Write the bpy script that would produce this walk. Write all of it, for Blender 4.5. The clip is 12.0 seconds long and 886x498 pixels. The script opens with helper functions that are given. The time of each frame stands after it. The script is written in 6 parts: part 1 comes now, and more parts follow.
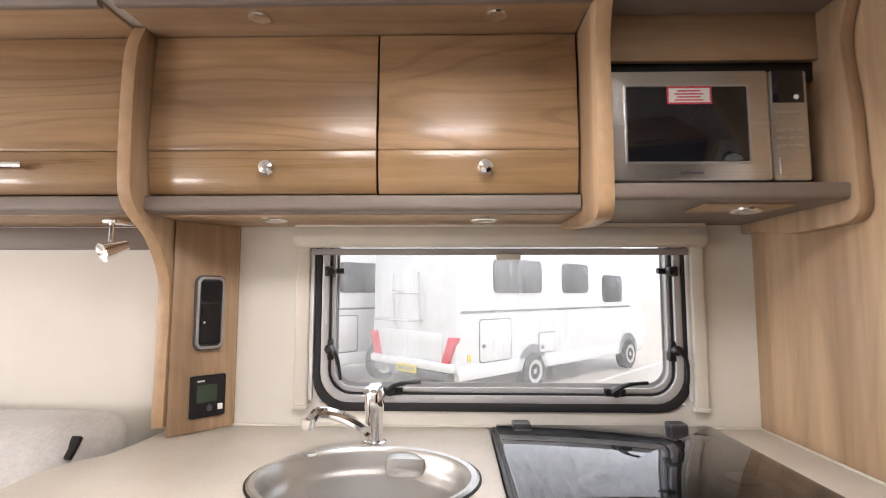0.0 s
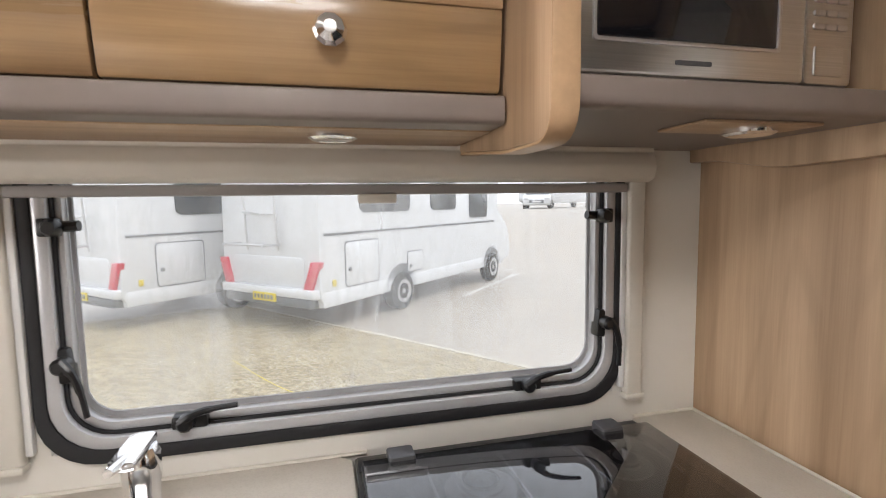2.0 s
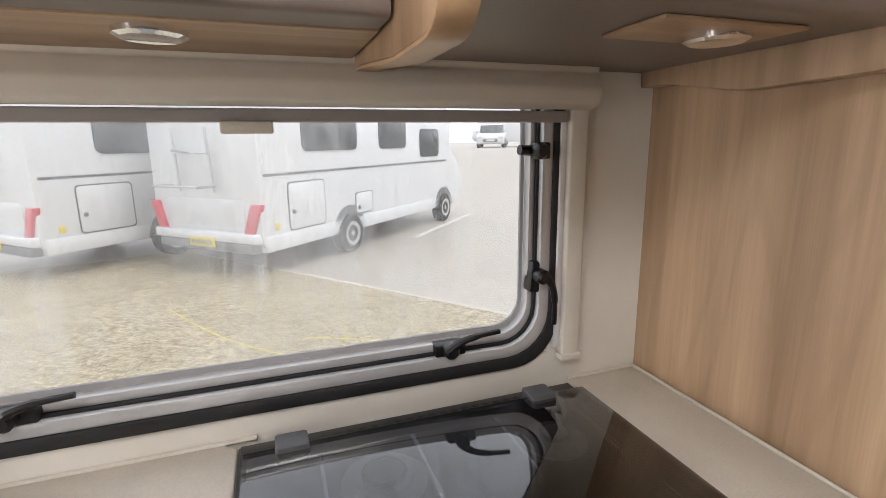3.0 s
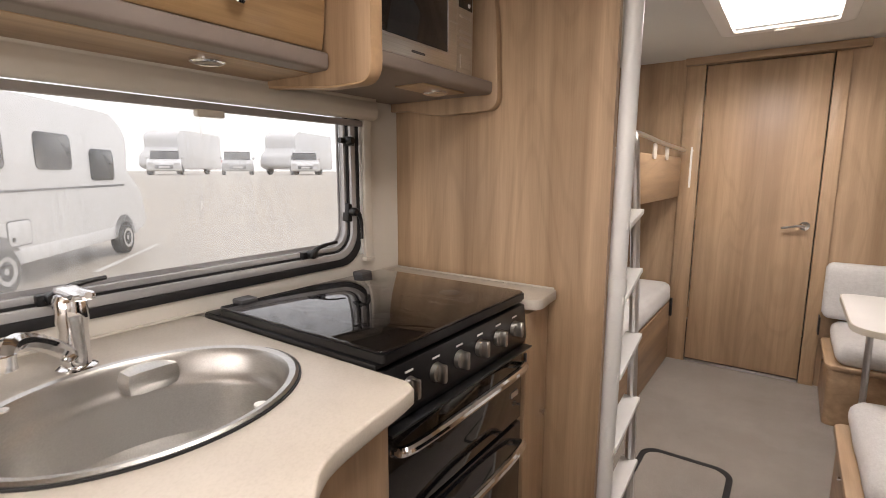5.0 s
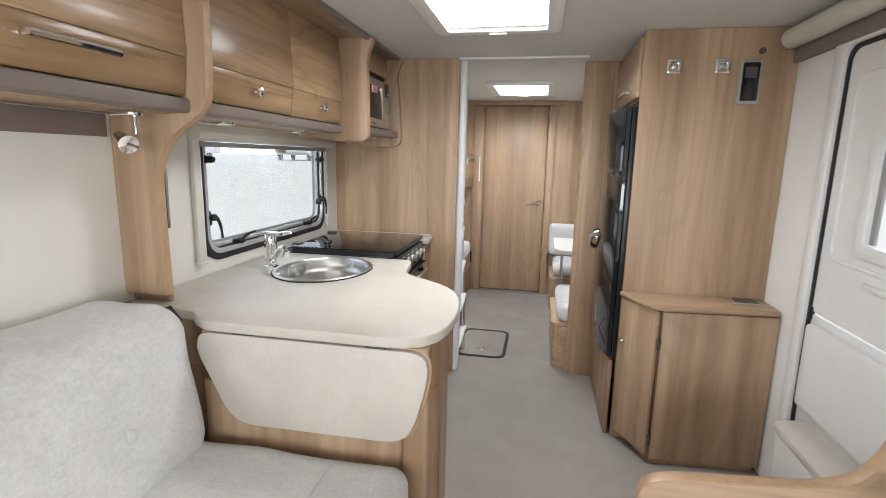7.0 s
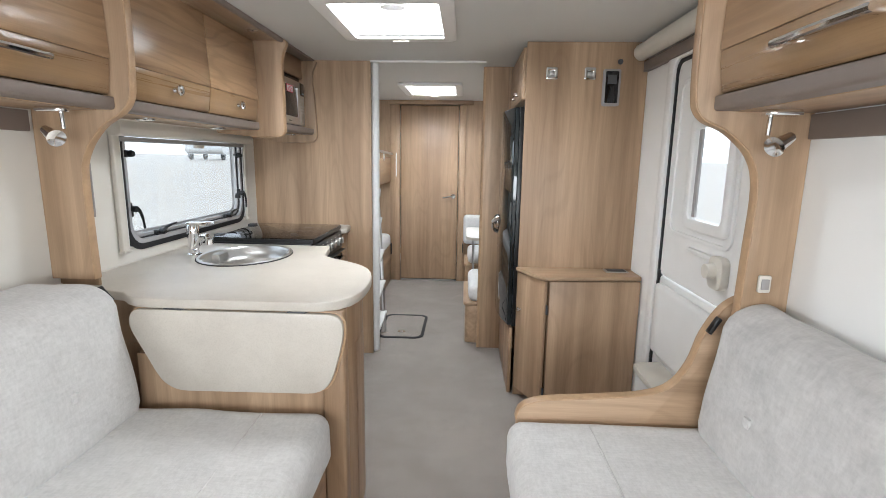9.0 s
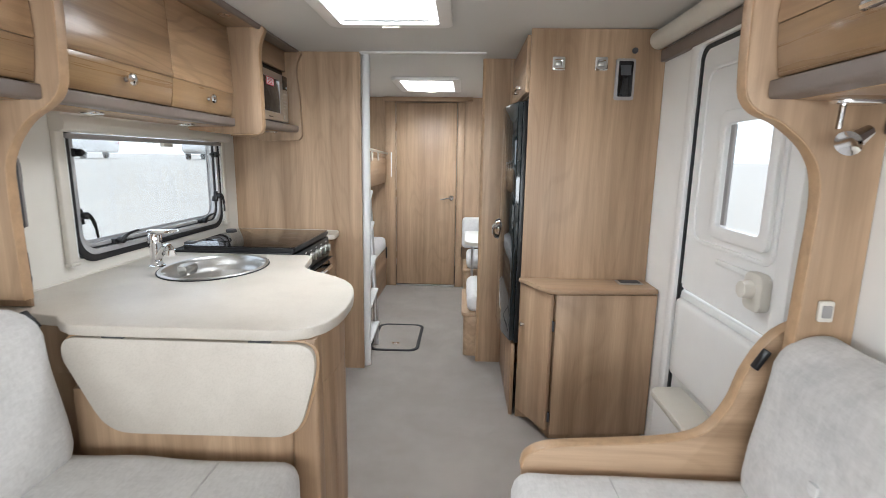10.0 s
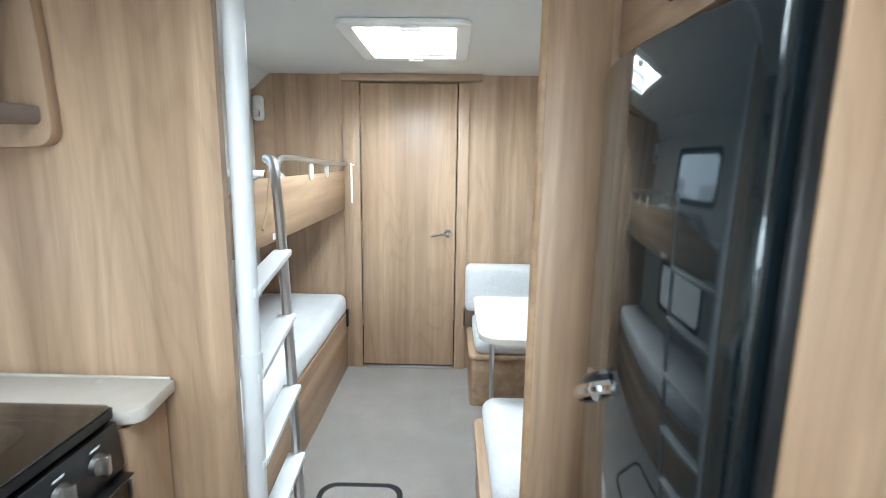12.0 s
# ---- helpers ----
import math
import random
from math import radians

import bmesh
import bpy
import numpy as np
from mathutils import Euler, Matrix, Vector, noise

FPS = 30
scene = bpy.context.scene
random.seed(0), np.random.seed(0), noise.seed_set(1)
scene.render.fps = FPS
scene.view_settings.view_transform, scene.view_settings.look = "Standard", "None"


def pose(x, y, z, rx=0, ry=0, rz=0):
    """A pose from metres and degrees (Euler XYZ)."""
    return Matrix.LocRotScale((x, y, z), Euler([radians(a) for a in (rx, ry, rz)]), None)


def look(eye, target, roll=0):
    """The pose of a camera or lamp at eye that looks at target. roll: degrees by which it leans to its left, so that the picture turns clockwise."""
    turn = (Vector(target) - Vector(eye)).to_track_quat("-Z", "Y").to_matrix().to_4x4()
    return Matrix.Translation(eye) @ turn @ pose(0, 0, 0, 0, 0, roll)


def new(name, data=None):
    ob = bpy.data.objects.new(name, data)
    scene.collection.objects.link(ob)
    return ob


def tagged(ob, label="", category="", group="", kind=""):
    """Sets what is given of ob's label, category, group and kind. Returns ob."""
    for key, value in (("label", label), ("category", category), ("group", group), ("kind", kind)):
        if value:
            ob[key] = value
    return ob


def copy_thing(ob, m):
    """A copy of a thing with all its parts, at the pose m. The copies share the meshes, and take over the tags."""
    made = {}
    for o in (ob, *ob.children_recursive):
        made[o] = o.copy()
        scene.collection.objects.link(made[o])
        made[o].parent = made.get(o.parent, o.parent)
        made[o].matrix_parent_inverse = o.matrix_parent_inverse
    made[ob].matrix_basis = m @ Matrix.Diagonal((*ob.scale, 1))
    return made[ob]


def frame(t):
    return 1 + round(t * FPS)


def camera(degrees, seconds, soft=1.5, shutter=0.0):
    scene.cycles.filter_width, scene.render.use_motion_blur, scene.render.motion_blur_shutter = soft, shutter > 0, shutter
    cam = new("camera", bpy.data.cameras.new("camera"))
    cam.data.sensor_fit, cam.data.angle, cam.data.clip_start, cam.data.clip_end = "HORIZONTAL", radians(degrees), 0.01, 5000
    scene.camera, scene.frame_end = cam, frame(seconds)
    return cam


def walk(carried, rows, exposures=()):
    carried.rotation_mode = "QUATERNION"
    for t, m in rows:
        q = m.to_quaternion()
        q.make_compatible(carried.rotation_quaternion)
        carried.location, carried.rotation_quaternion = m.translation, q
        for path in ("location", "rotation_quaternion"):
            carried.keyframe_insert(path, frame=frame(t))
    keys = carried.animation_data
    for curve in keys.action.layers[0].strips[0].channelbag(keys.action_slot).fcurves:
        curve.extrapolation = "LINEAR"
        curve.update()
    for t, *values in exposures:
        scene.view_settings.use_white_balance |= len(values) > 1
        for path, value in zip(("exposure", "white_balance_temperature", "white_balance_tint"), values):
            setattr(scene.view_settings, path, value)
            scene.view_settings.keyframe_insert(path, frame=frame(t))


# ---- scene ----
cam = camera(84.0, 12.0, soft=0.8, shutter=0.2)
# seconds, eye x y z, yaw, pitch, roll
PATH = [
    (0, 0.396, -0.878, 1.289, 91.33, 4.99, 0.09),
    (0.5, 0.115, -0.846, 1.240, 92.87, 6.69, 0.47),
    (1, -0.027, -0.780, 1.396, 91.10, 7.91, -0.38),
    (1.5, -0.111, -0.795, 1.394, 83.04, 0.58, -1.69),
    (2, -0.140, -0.823, 1.378, 76.01, -5.17, -0.82),
    (2.5, -0.266, -0.758, 1.417, 70.92, -12.10, 0.12),
    (3, -0.286, -0.696, 1.366, 70.85, -12.18, -0.79),
    (3.5, -0.197, -0.773, 1.364, 64.49, -14.94, -0.16),
    (3.7, -0.151, -0.818, 1.389, 54.16, -16.62, 0.38),
    (5.3, 0.140, -1.500, 1.240, 33.03, -9.19, 0.34),
    (5.5, 0.140, -1.584, 1.240, 29.98, -9.63, 0.34),
    (6, 0.199, -2.309, 1.260, 16.72, -8.58, -0.51),
    (6.5, 0.241, -2.768, 1.389, 14.37, -10.57, 1.20),
    (7, 0.218, -2.973, 1.373, 11.12, -10.42, 1.27),
    (7.5, 0.255, -3.117, 1.362, 5.35, -10.24, 1.13),
    (7.7, 0.290, -3.174, 1.366, 4.33, -10.49, 1.05),
    (9.5, 0.327, -3.241, 1.347, 2.38, -10.42, 0.89),
    (10, 0.333, -2.982, 1.350, 2.39, -10.45, 0.89),
    (10.5, 0.284, -2.586, 1.420, 2.05, -10.70, 0.64),
    (11, 0.303, -2.097, 1.408, 1.53, -10.65, 0.40),
    (11.5, 0.311, -1.621, 1.422, 1.40, -10.30, 0.49),
    (12, 0.222, -1.095, 1.424, 1.03, -10.24, 0.82),
]


def eye_pose(x, y, z, yaw, pitch, roll):
    a, p = radians(yaw), radians(pitch)
    ahead = Vector((-math.sin(a) * math.cos(p), math.cos(a) * math.cos(p), math.sin(p)))
    return look((x, y, z), Vector((x, y, z)) + ahead, roll)


walk(cam, [(t, eye_pose(*p)) for t, *p in PATH], exposures=((0.0, 0.38, 6620, 16), (1.0, 0.28, 6650, 16), (1.5, 0.18, 6450, 14), (2.5, 0.02, 6530, 13), (3.5, 0.02, 6600, 15), (5.5, -0.22, 7150, 18), (6.0, -0.05, 6700, 14), (6.5, 0.08, 6200, 10), (7.5, 0.10, 5950, 8), (9.5, 0.12, 5850, 7), (10.5, 0.11, 6000, 8), (11.0, 0.14, 6450, 9), (11.5, 0.32, 6100, 8), (12.0, 0.66, 5300, 0)))

# ---- light: overcast daylight through windows and roof lights ----
world = bpy.data.worlds.new("overcast")
scene.world = world
world.use_nodes = True
wn = world.node_tree.nodes
sky = wn.new("ShaderNodeTexSky")
sky.sky_type, sky.sun_disc = "NISHITA", False
sky.sun_elevation, sky.sun_rotation = radians(40), radians(200)
wn["Background"].inputs["Strength"].default_value = 0.12
soft_sky = wn.new("ShaderNodeMixRGB")
soft_sky.inputs["Fac"].default_value = 0.75
soft_sky.inputs["Color2"].default_value = (15.5, 16.0, 16.5, 1)
world.node_tree.links.new(sky.outputs[0], soft_sky.inputs["Color1"])
world.node_tree.links.new(soft_sky.outputs[0], wn["Background"].inputs["Color"])


def lamp(name, kind, energy, m, size=None, color=(1, 1, 1)):
    data = bpy.data.lights.new(name, kind)
    data.energy, data.color = energy, color
    if kind == "AREA":
        data.shape, data.size, data.size_y = "RECTANGLE", *size
    if kind == "SUN":
        data.angle = radians(15)
    ob = new(name, data)
    ob.matrix_world = m
    return ob


lamp("sun", "SUN", 1.5, look((0, 0, 5), (-1.5, -2.0, 0)), color=(1, 0.97, 0.93))
lamp("front_window_light", "AREA", 34, look((0.09, -4.83, 1.30), (0.09, 0, -1.10)), (1.7, 0.62), (1, 0.985, 0.96))
# added fill lamps, set at assumed side windows out of view
lamp("lounge_fill_left", "AREA", 22, look((-1.10, -3.75, 1.20), (1, -3.75, 0.15)), (1.05, 0.5), (1, 0.985, 0.96))
lamp("lounge_fill_right", "AREA", 20, look((1.28, -3.75, 1.20), (-1, -3.75, 0.15)), (1.05, 0.5), (1, 0.985, 0.96))
lamp("roof_light_front_daylight", "AREA", 15.5, look((0.02, -0.95, 2.03), (0.021, -0.95, 0)), (0.42, 0.52), (1, 0.99, 0.97))
lamp("roof_light_rear_daylight", "AREA", 22, look((0.02, 1.22, 2.03), (0.021, 1.22, 0)), (0.40, 0.56), (1, 0.99, 0.97))

# ---- materials ----
def material(name):
    m = bpy.data.materials.new(name)
    m.use_nodes = True
    nt = m.node_tree
    return m, nt, nt.nodes["Principled BSDF"]


def node(nt, kind, **vals):
    n = nt.nodes.new(kind)
    for k, v in vals.items():
        n.inputs[k].default_value = v
    return n


def coords(nt, scale, jitter=True):
    tc = nt.nodes.new("ShaderNodeTexCoord")
    mp = nt.nodes.new("ShaderNodeMapping")
    mp.inputs["Scale"].default_value = scale
    nt.links.new(tc.outputs["Object"], mp.inputs["Vector"])
    if jitter:
        info = nt.nodes.new("ShaderNodeObjectInfo")
        mul = nt.nodes.new("ShaderNodeMath")
        mul.operation = "MULTIPLY"
        mul.inputs[1].default_value = 17.0
        nt.links.new(info.outputs["Random"], mul.inputs[0])
        nt.links.new(mul.outputs[0], mp.inputs["Location"])
    return mp.outputs[0]


def ramp(nt, fac, stops):
    r = nt.nodes.new("ShaderNodeValToRGB")
    els = r.color_ramp.elements
    while len(els) < len(stops):
        els.new(0.5)
    for e, (p, c) in zip(els, stops):
        e.position, e.color = p, (*c, 1) if len(c) == 3 else c
    nt.links.new(fac, r.inputs[0])
    return r.outputs[0]


def bump(nt, bsdf, height, strength, distance=0.002):
    b = nt.nodes.new("ShaderNodeBump")
    b.inputs["Strength"].default_value, b.inputs["Distance"].default_value = strength, distance
    nt.links.new(height, b.inputs["Height"])
    nt.links.new(b.outputs[0], bsdf.inputs["Normal"])


def mixed(nt, a, b, fac=0.5, mode="MIX"):
    m = nt.nodes.new("ShaderNodeMixRGB")
    m.blend_type = mode
    for s, v in (("Color1", a), ("Color2", b)):
        if isinstance(v, tuple):
            m.inputs[s].default_value = (*v, 1)
        else:
            nt.links.new(v, m.inputs[s])
    if isinstance(fac, float):
        m.inputs["Fac"].default_value = fac
    else:
        nt.links.new(fac, m.inputs["Fac"])
    return m.outputs[0]


def wood(name, axis, light, dark, rough=0.42, coat=0.0, broad=5.0, arches=0.35):
    """Laminate with grain along an axis: broad bands, streaks and fine pores."""
    m, nt, b = material(name)
    def stretched(across, along):
        return tuple(along if a == axis else across for a in "xyz")
    n1 = node(nt, "ShaderNodeTexNoise", Scale=1.0, Detail=3.0, Roughness=0.55, Distortion=0.25)
    nt.links.new(coords(nt, stretched(broad * 1.5, 0.28)), n1.inputs["Vector"])
    n2 = node(nt, "ShaderNodeTexNoise", Scale=1.0, Detail=5.0, Roughness=0.65, Distortion=0.6)
    nt.links.new(coords(nt, stretched(30, 0.9)), n2.inputs["Vector"])
    n3 = node(nt, "ShaderNodeTexNoise", Scale=1.0, Detail=2.0, Roughness=0.6)
    nt.links.new(coords(nt, stretched(330, 9)), n3.inputs["Vector"])
    mid = tuple(0.5 * (p + q) for p, q in zip(light, dark))
    c1 = ramp(nt, n1.outputs["Fac"], [(0.32, dark), (0.46, mid), (0.60, light), (0.75, mid)])
    c2 = ramp(nt, n2.outputs["Fac"], [(0.33, (0.83, 0.815, 0.795)), (0.62, (1.07, 1.065, 1.06))])
    c3 = ramp(nt, n3.outputs["Fac"], [(0.38, (0.89, 0.88, 0.865)), (0.55, (1.0, 1.0, 1.0))])
    # contour lines of a slow field give the pointed arches of sawn oak
    n4 = node(nt, "ShaderNodeTexNoise", Scale=1.0, Detail=1.5, Roughness=0.45, Distortion=0.2)
    nt.links.new(coords(nt, stretched(broad * 0.8, 0.8)), n4.inputs["Vector"])
    rings = nt.nodes.new("ShaderNodeMath")
    rings.operation, rings.inputs[1].default_value = "MULTIPLY", 75.0
    nt.links.new(n4.outputs["Fac"], rings.inputs[0])
    wave = nt.nodes.new("ShaderNodeMath")
    wave.operation = "SINE"
    nt.links.new(rings.outputs[0], wave.inputs[0])
    c4 = ramp(nt, wave.outputs[0], [(0.0, (1.02, 1.02, 1.02)), (0.55, (1.0, 0.995, 0.99)), (0.95, (0.80, 0.785, 0.76))])
    col = mixed(nt, mixed(nt, c1, c2, 0.75, "MULTIPLY"), c3, 0.5, "MULTIPLY")
    col = mixed(nt, col, c4, arches, "MULTIPLY")
    nt.links.new(col, b.inputs["Base Color"])
    rr = node(nt, "ShaderNodeMapRange", **{"To Min": rough - 0.06, "To Max": rough + 0.08})
    nt.links.new(n2.outputs["Fac"], rr.inputs["Value"])
    nt.links.new(rr.outputs[0], b.inputs["Roughness"])
    b.inputs["Coat Weight"].default_value, b.inputs["Coat Roughness"].default_value = coat, 0.12
    bump(nt, b, n3.outputs["Fac"], 0.12, 0.0006)
    return m


def plain(name, color, rough=0.5, metal=0.0, vary=0.06, scale=8.0, grain=0.0, grain_scale=400.0, coat=0.0, spec=0.5):
    """Paint, plastic or metal with slight uneven tone and fine relief."""
    m, nt, b = material(name)
    n = node(nt, "ShaderNodeTexNoise", Scale=scale, Detail=4.0, Roughness=0.6)
    nt.links.new(coords(nt, (1, 1, 1)), n.inputs["Vector"])
    lo, hi = tuple(c * (1 - vary) for c in color), tuple(min(1, c * (1 + vary)) for c in color)
    nt.links.new(ramp(nt, n.outputs["Fac"], [(0.3, lo), (0.7, hi)]), b.inputs["Base Color"])
    rr = node(nt, "ShaderNodeMapRange", **{"To Min": max(0.02, rough - 0.05), "To Max": min(1, rough + 0.06)})
    nt.links.new(n.outputs["Fac"], rr.inputs["Value"])
    nt.links.new(rr.outputs[0], b.inputs["Roughness"])
    b.inputs["Metallic"].default_value = metal
    b.inputs["Coat Weight"].default_value = coat
    b.inputs["Specular IOR Level"].default_value = spec
    if grain:
        g = node(nt, "ShaderNodeTexNoise", Scale=grain_scale, Detail=2.0)
        nt.links.new(coords(nt, (1, 1, 1), False), g.inputs["Vector"])
        bump(nt, b, g.outputs["Fac"], grain, 0.001)
    return m


def fabric(name, light, dark, weave=260.0, patch=9.0):
    """Chenille upholstery: a woven relief over worn, cloudy patches of nap."""
    m, nt, b = material(name)
    n1 = node(nt, "ShaderNodeTexNoise", Scale=patch, Detail=7.0, Roughness=0.72, Distortion=0.5)
    nt.links.new(coords(nt, (1, 1, 1)), n1.inputs["Vector"])
    n2 = node(nt, "ShaderNodeTexNoise", Scale=1.0, Detail=3.0, Roughness=0.7)
    nt.links.new(coords(nt, (weave * 0.5, weave * 0.16, weave * 0.5)), n2.inputs["Vector"])
    n4 = node(nt, "ShaderNodeTexNoise", Scale=1.0, Detail=3.0, Roughness=0.7)
    nt.links.new(coords(nt, (weave * 0.16, weave * 0.5, weave * 0.2)), n4.inputs["Vector"])
    w = mixed(nt, n2.outputs["Fac"], n4.outputs["Fac"], 0.5)
    c = mixed(nt, ramp(nt, n1.outputs["Fac"], [(0.36, dark), (0.60, light)]),
              ramp(nt, w, [(0.36, (0.84, 0.835, 0.83)), (0.60, (1.04, 1.04, 1.04))]), 0.8, "MULTIPLY")
    nt.links.new(c, b.inputs["Base Color"])
    b.inputs["Roughness"].default_value = 0.95
    b.inputs["Specular IOR Level"].default_value = 0.15
    b.inputs["Sheen Weight"].default_value, b.inputs["Sheen Roughness"].default_value = 0.25, 0.6
    bump(nt, b, w, 0.35, 0.003)
    return m


def carpet(name, light, dark):
    m, nt, b = material(name)
    n1 = node(nt, "ShaderNodeTexNoise", Scale=3.2, Detail=5.0, Roughness=0.65)
    nt.links.new(coords(nt, (1, 1, 1)), n1.inputs["Vector"])
    n2 = node(nt, "ShaderNodeTexNoise", Scale=380.0, Detail=2.0, Roughness=0.8)
    nt.links.new(coords(nt, (1, 1, 1)), n2.inputs["Vector"])
    c = mixed(nt, ramp(nt, n1.outputs["Fac"], [(0.35, dark), (0.65, light)]),
              ramp(nt, n2.outputs["Fac"], [(0.3, (0.6, 0.6, 0.6)), (0.65, (1.12, 1.1, 1.08))]), 0.8, "MULTIPLY")
    nt.links.new(c, b.inputs["Base Color"])
    b.inputs["Roughness"].default_value = 1.0
    b.inputs["Specular IOR Level"].default_value = 0.1
    bump(nt, b, n2.outputs["Fac"], 0.5, 0.004)
    return m


def brushed(name, color, rough, axis="y"):
    m, nt, b = material(name)
    s = tuple(6 if a == axis else 500 for a in "xyz")
    n = node(nt, "ShaderNodeTexNoise", Scale=1.0, Detail=2.0)
    nt.links.new(coords(nt, s), n.inputs["Vector"])
    nt.links.new(ramp(nt, n.outputs["Fac"], [(0.3, tuple(c * 0.85 for c in color)), (0.7, color)]), b.inputs["Base Color"])
    b.inputs["Metallic"].default_value, b.inputs["Roughness"].default_value = 1.0, rough
    bump(nt, b, n.outputs["Fac"], 0.08, 0.0005)
    return m


def glass(name, color=(1, 1, 1), low=0.03, high=0.6, curve_power=5.0, wet=False):
    """A clear sheet: mostly straight through, with a real reflection; rain makes it milky in runs."""
    m, nt, b = material(name)
    nt.nodes.remove(b)
    out = nt.nodes["Material Output"]
    tr = node(nt, "ShaderNodeBsdfTransparent", Color=(*color, 1))
    gl = node(nt, "ShaderNodeBsdfGlossy", Roughness=0.02)
    facing = node(nt, "ShaderNodeLayerWeight", Blend=0.5)
    power = nt.nodes.new("ShaderNodeMath")
    power.operation, power.inputs[1].default_value = "POWER", curve_power
    nt.links.new(facing.outputs["Facing"], power.inputs[0])
    fr = node(nt, "ShaderNodeMapRange", **{"To Min": low, "To Max": high})
    nt.links.new(power.outputs[0], fr.inputs["Value"])
    mix = nt.nodes.new("ShaderNodeMixShader")
    nt.links.new(fr.outputs[0], mix.inputs[0])
    through_it = tr.outputs[0]
    if wet:
        rf = node(nt, "ShaderNodeBsdfTranslucent", Color=(0.9, 0.91, 0.92, 1))
        n = node(nt, "ShaderNodeTexNoise", Scale=1.0, Detail=6.0, Roughness=0.75, Distortion=0.8)
        nt.links.new(coords(nt, (1, 26, 5)), n.inputs["Vector"])
        n2 = node(nt, "ShaderNodeTexNoise", Scale=3.0, Detail=3.0)
        nt.links.new(coords(nt, (1, 1, 1)), n2.inputs["Vector"])
        f1 = ramp(nt, n.outputs["Fac"], [(0.40, (0.10, 0.10, 0.10)), (0.72, (0.30, 0.30, 0.30))])
        f2 = ramp(nt, n2.outputs["Fac"], [(0.40, (0.3, 0.3, 0.3)), (0.60, (1, 1, 1))])
        wetness = mixed(nt, f1, f2, 1.0, "MULTIPLY")
        mw = nt.nodes.new("ShaderNodeMixShader")
        nt.links.new(wetness, mw.inputs[0])
        nt.links.new(tr.outputs[0], mw.inputs[1])
        nt.links.new(rf.outputs[0], mw.inputs[2])
        through_it = mw.outputs[0]
    nt.links.new(through_it, mix.inputs[1])
    nt.links.new(gl.outputs[0], mix.inputs[2])
    nt.links.new(mix.outputs[0], out.inputs["Surface"])
    return m


def diffuser(name, color):
    m, nt, b = material(name)
    nt.nodes.remove(b)
    tl = node(nt, "ShaderNodeBsdfTranslucent", Color=(*color, 1))
    df = node(nt, "ShaderNodeBsdfDiffuse", Color=(*color, 1))
    mix = node(nt, "ShaderNodeMixShader", Fac=0.25)
    nt.links.new(tl.outputs[0], mix.inputs[1])
    nt.links.new(df.outputs[0], mix.inputs[2])
    nt.links.new(mix.outputs[0], nt.nodes["Material Output"].inputs["Surface"])
    return m


def speckle(name, light, dark, rough):
    """Stone-effect laminate: fine speckles on a cloudy cream ground."""
    m, nt, b = material(name)
    n1 = node(nt, "ShaderNodeTexNoise", Scale=6.0, Detail=5.0, Roughness=0.6)
    nt.links.new(coords(nt, (1, 1, 1)), n1.inputs["Vector"])
    n2 = node(nt, "ShaderNodeTexNoise", Scale=240.0, Detail=3.0, Roughness=0.7)
    nt.links.new(coords(nt, (1, 1, 1)), n2.inputs["Vector"])
    c = mixed(nt, ramp(nt, n1.outputs["Fac"], [(0.35, dark), (0.65, light)]),
              ramp(nt, n2.outputs["Fac"], [(0.32, (0.86, 0.85, 0.83)), (0.55, (1.02, 1.02, 1.02))]), 0.6, "MULTIPLY")
    nt.links.new(c, b.inputs["Base Color"])
    rr = node(nt, "ShaderNodeMapRange", **{"To Min": rough - 0.05, "To Max": rough + 0.1})
    nt.links.new(n1.outputs["Fac"], rr.inputs["Value"])
    nt.links.new(rr.outputs[0], b.inputs["Roughness"])
    bump(nt, b, n2.outputs["Fac"], 0.06, 0.0006)
    return m


OAK_L, OAK_D = (0.485, 0.338, 0.216), (0.285, 0.182, 0.106)
WOOD_Z = wood("oak_laminate_upright", "z", OAK_L, OAK_D)
WOOD_Y = wood("oak_laminate_lengthwise", "y", OAK_L, OAK_D)
WOOD_X = wood("oak_laminate_crosswise", "x", OAK_L, OAK_D)
GLOSS_Y = wood("glossy_oak_lengthwise", "y", (0.455, 0.295, 0.165), (0.25, 0.148, 0.076), rough=0.30, coat=0.4, broad=7, arches=0.8)
BAND_Y = wood("glossy_oak_band", "y", (0.365, 0.23, 0.115), (0.27, 0.16, 0.075), rough=0.28, coat=0.7, broad=9)
EDGE = plain("oak_edge_strip", (0.43, 0.28, 0.16), 0.4, vary=0.12, scale=30)
DARKGAP = plain("painted_gap_shadow", (0.08, 0.05, 0.03), 0.7)
WALLBOARD = plain("cream_wallboard", (0.72, 0.69, 0.63), 0.55, vary=0.03, scale=3, grain=0.12, grain_scale=260)
WALLWHITE = plain("white_wallboard", (0.85, 0.84, 0.815), 0.5, vary=0.02, scale=3, grain=0.1, grain_scale=260)
CEILING = plain("ceiling_board", (0.64, 0.625, 0.595), 0.6, vary=0.02, scale=2, grain=0.1, grain_scale=200)
WHITE_PLASTIC = plain("white_plastic", (0.80, 0.79, 0.77), 0.35, vary=0.02)
CREAM_PLASTIC = plain("cream_plastic", (0.66, 0.62, 0.55), 0.4, vary=0.03)
TAUPE = plain("taupe_trim", (0.20, 0.160, 0.138), 0.45, vary=0.05)
GREY_TRIM = plain("grey_trim", (0.33, 0.31, 0.30), 0.5)
WORKTOP = speckle("cream_worktop", (0.565, 0.52, 0.455), (0.50, 0.455, 0.395), 0.34)
STEEL = brushed("brushed_steel", (0.62, 0.61, 0.59), 0.28)
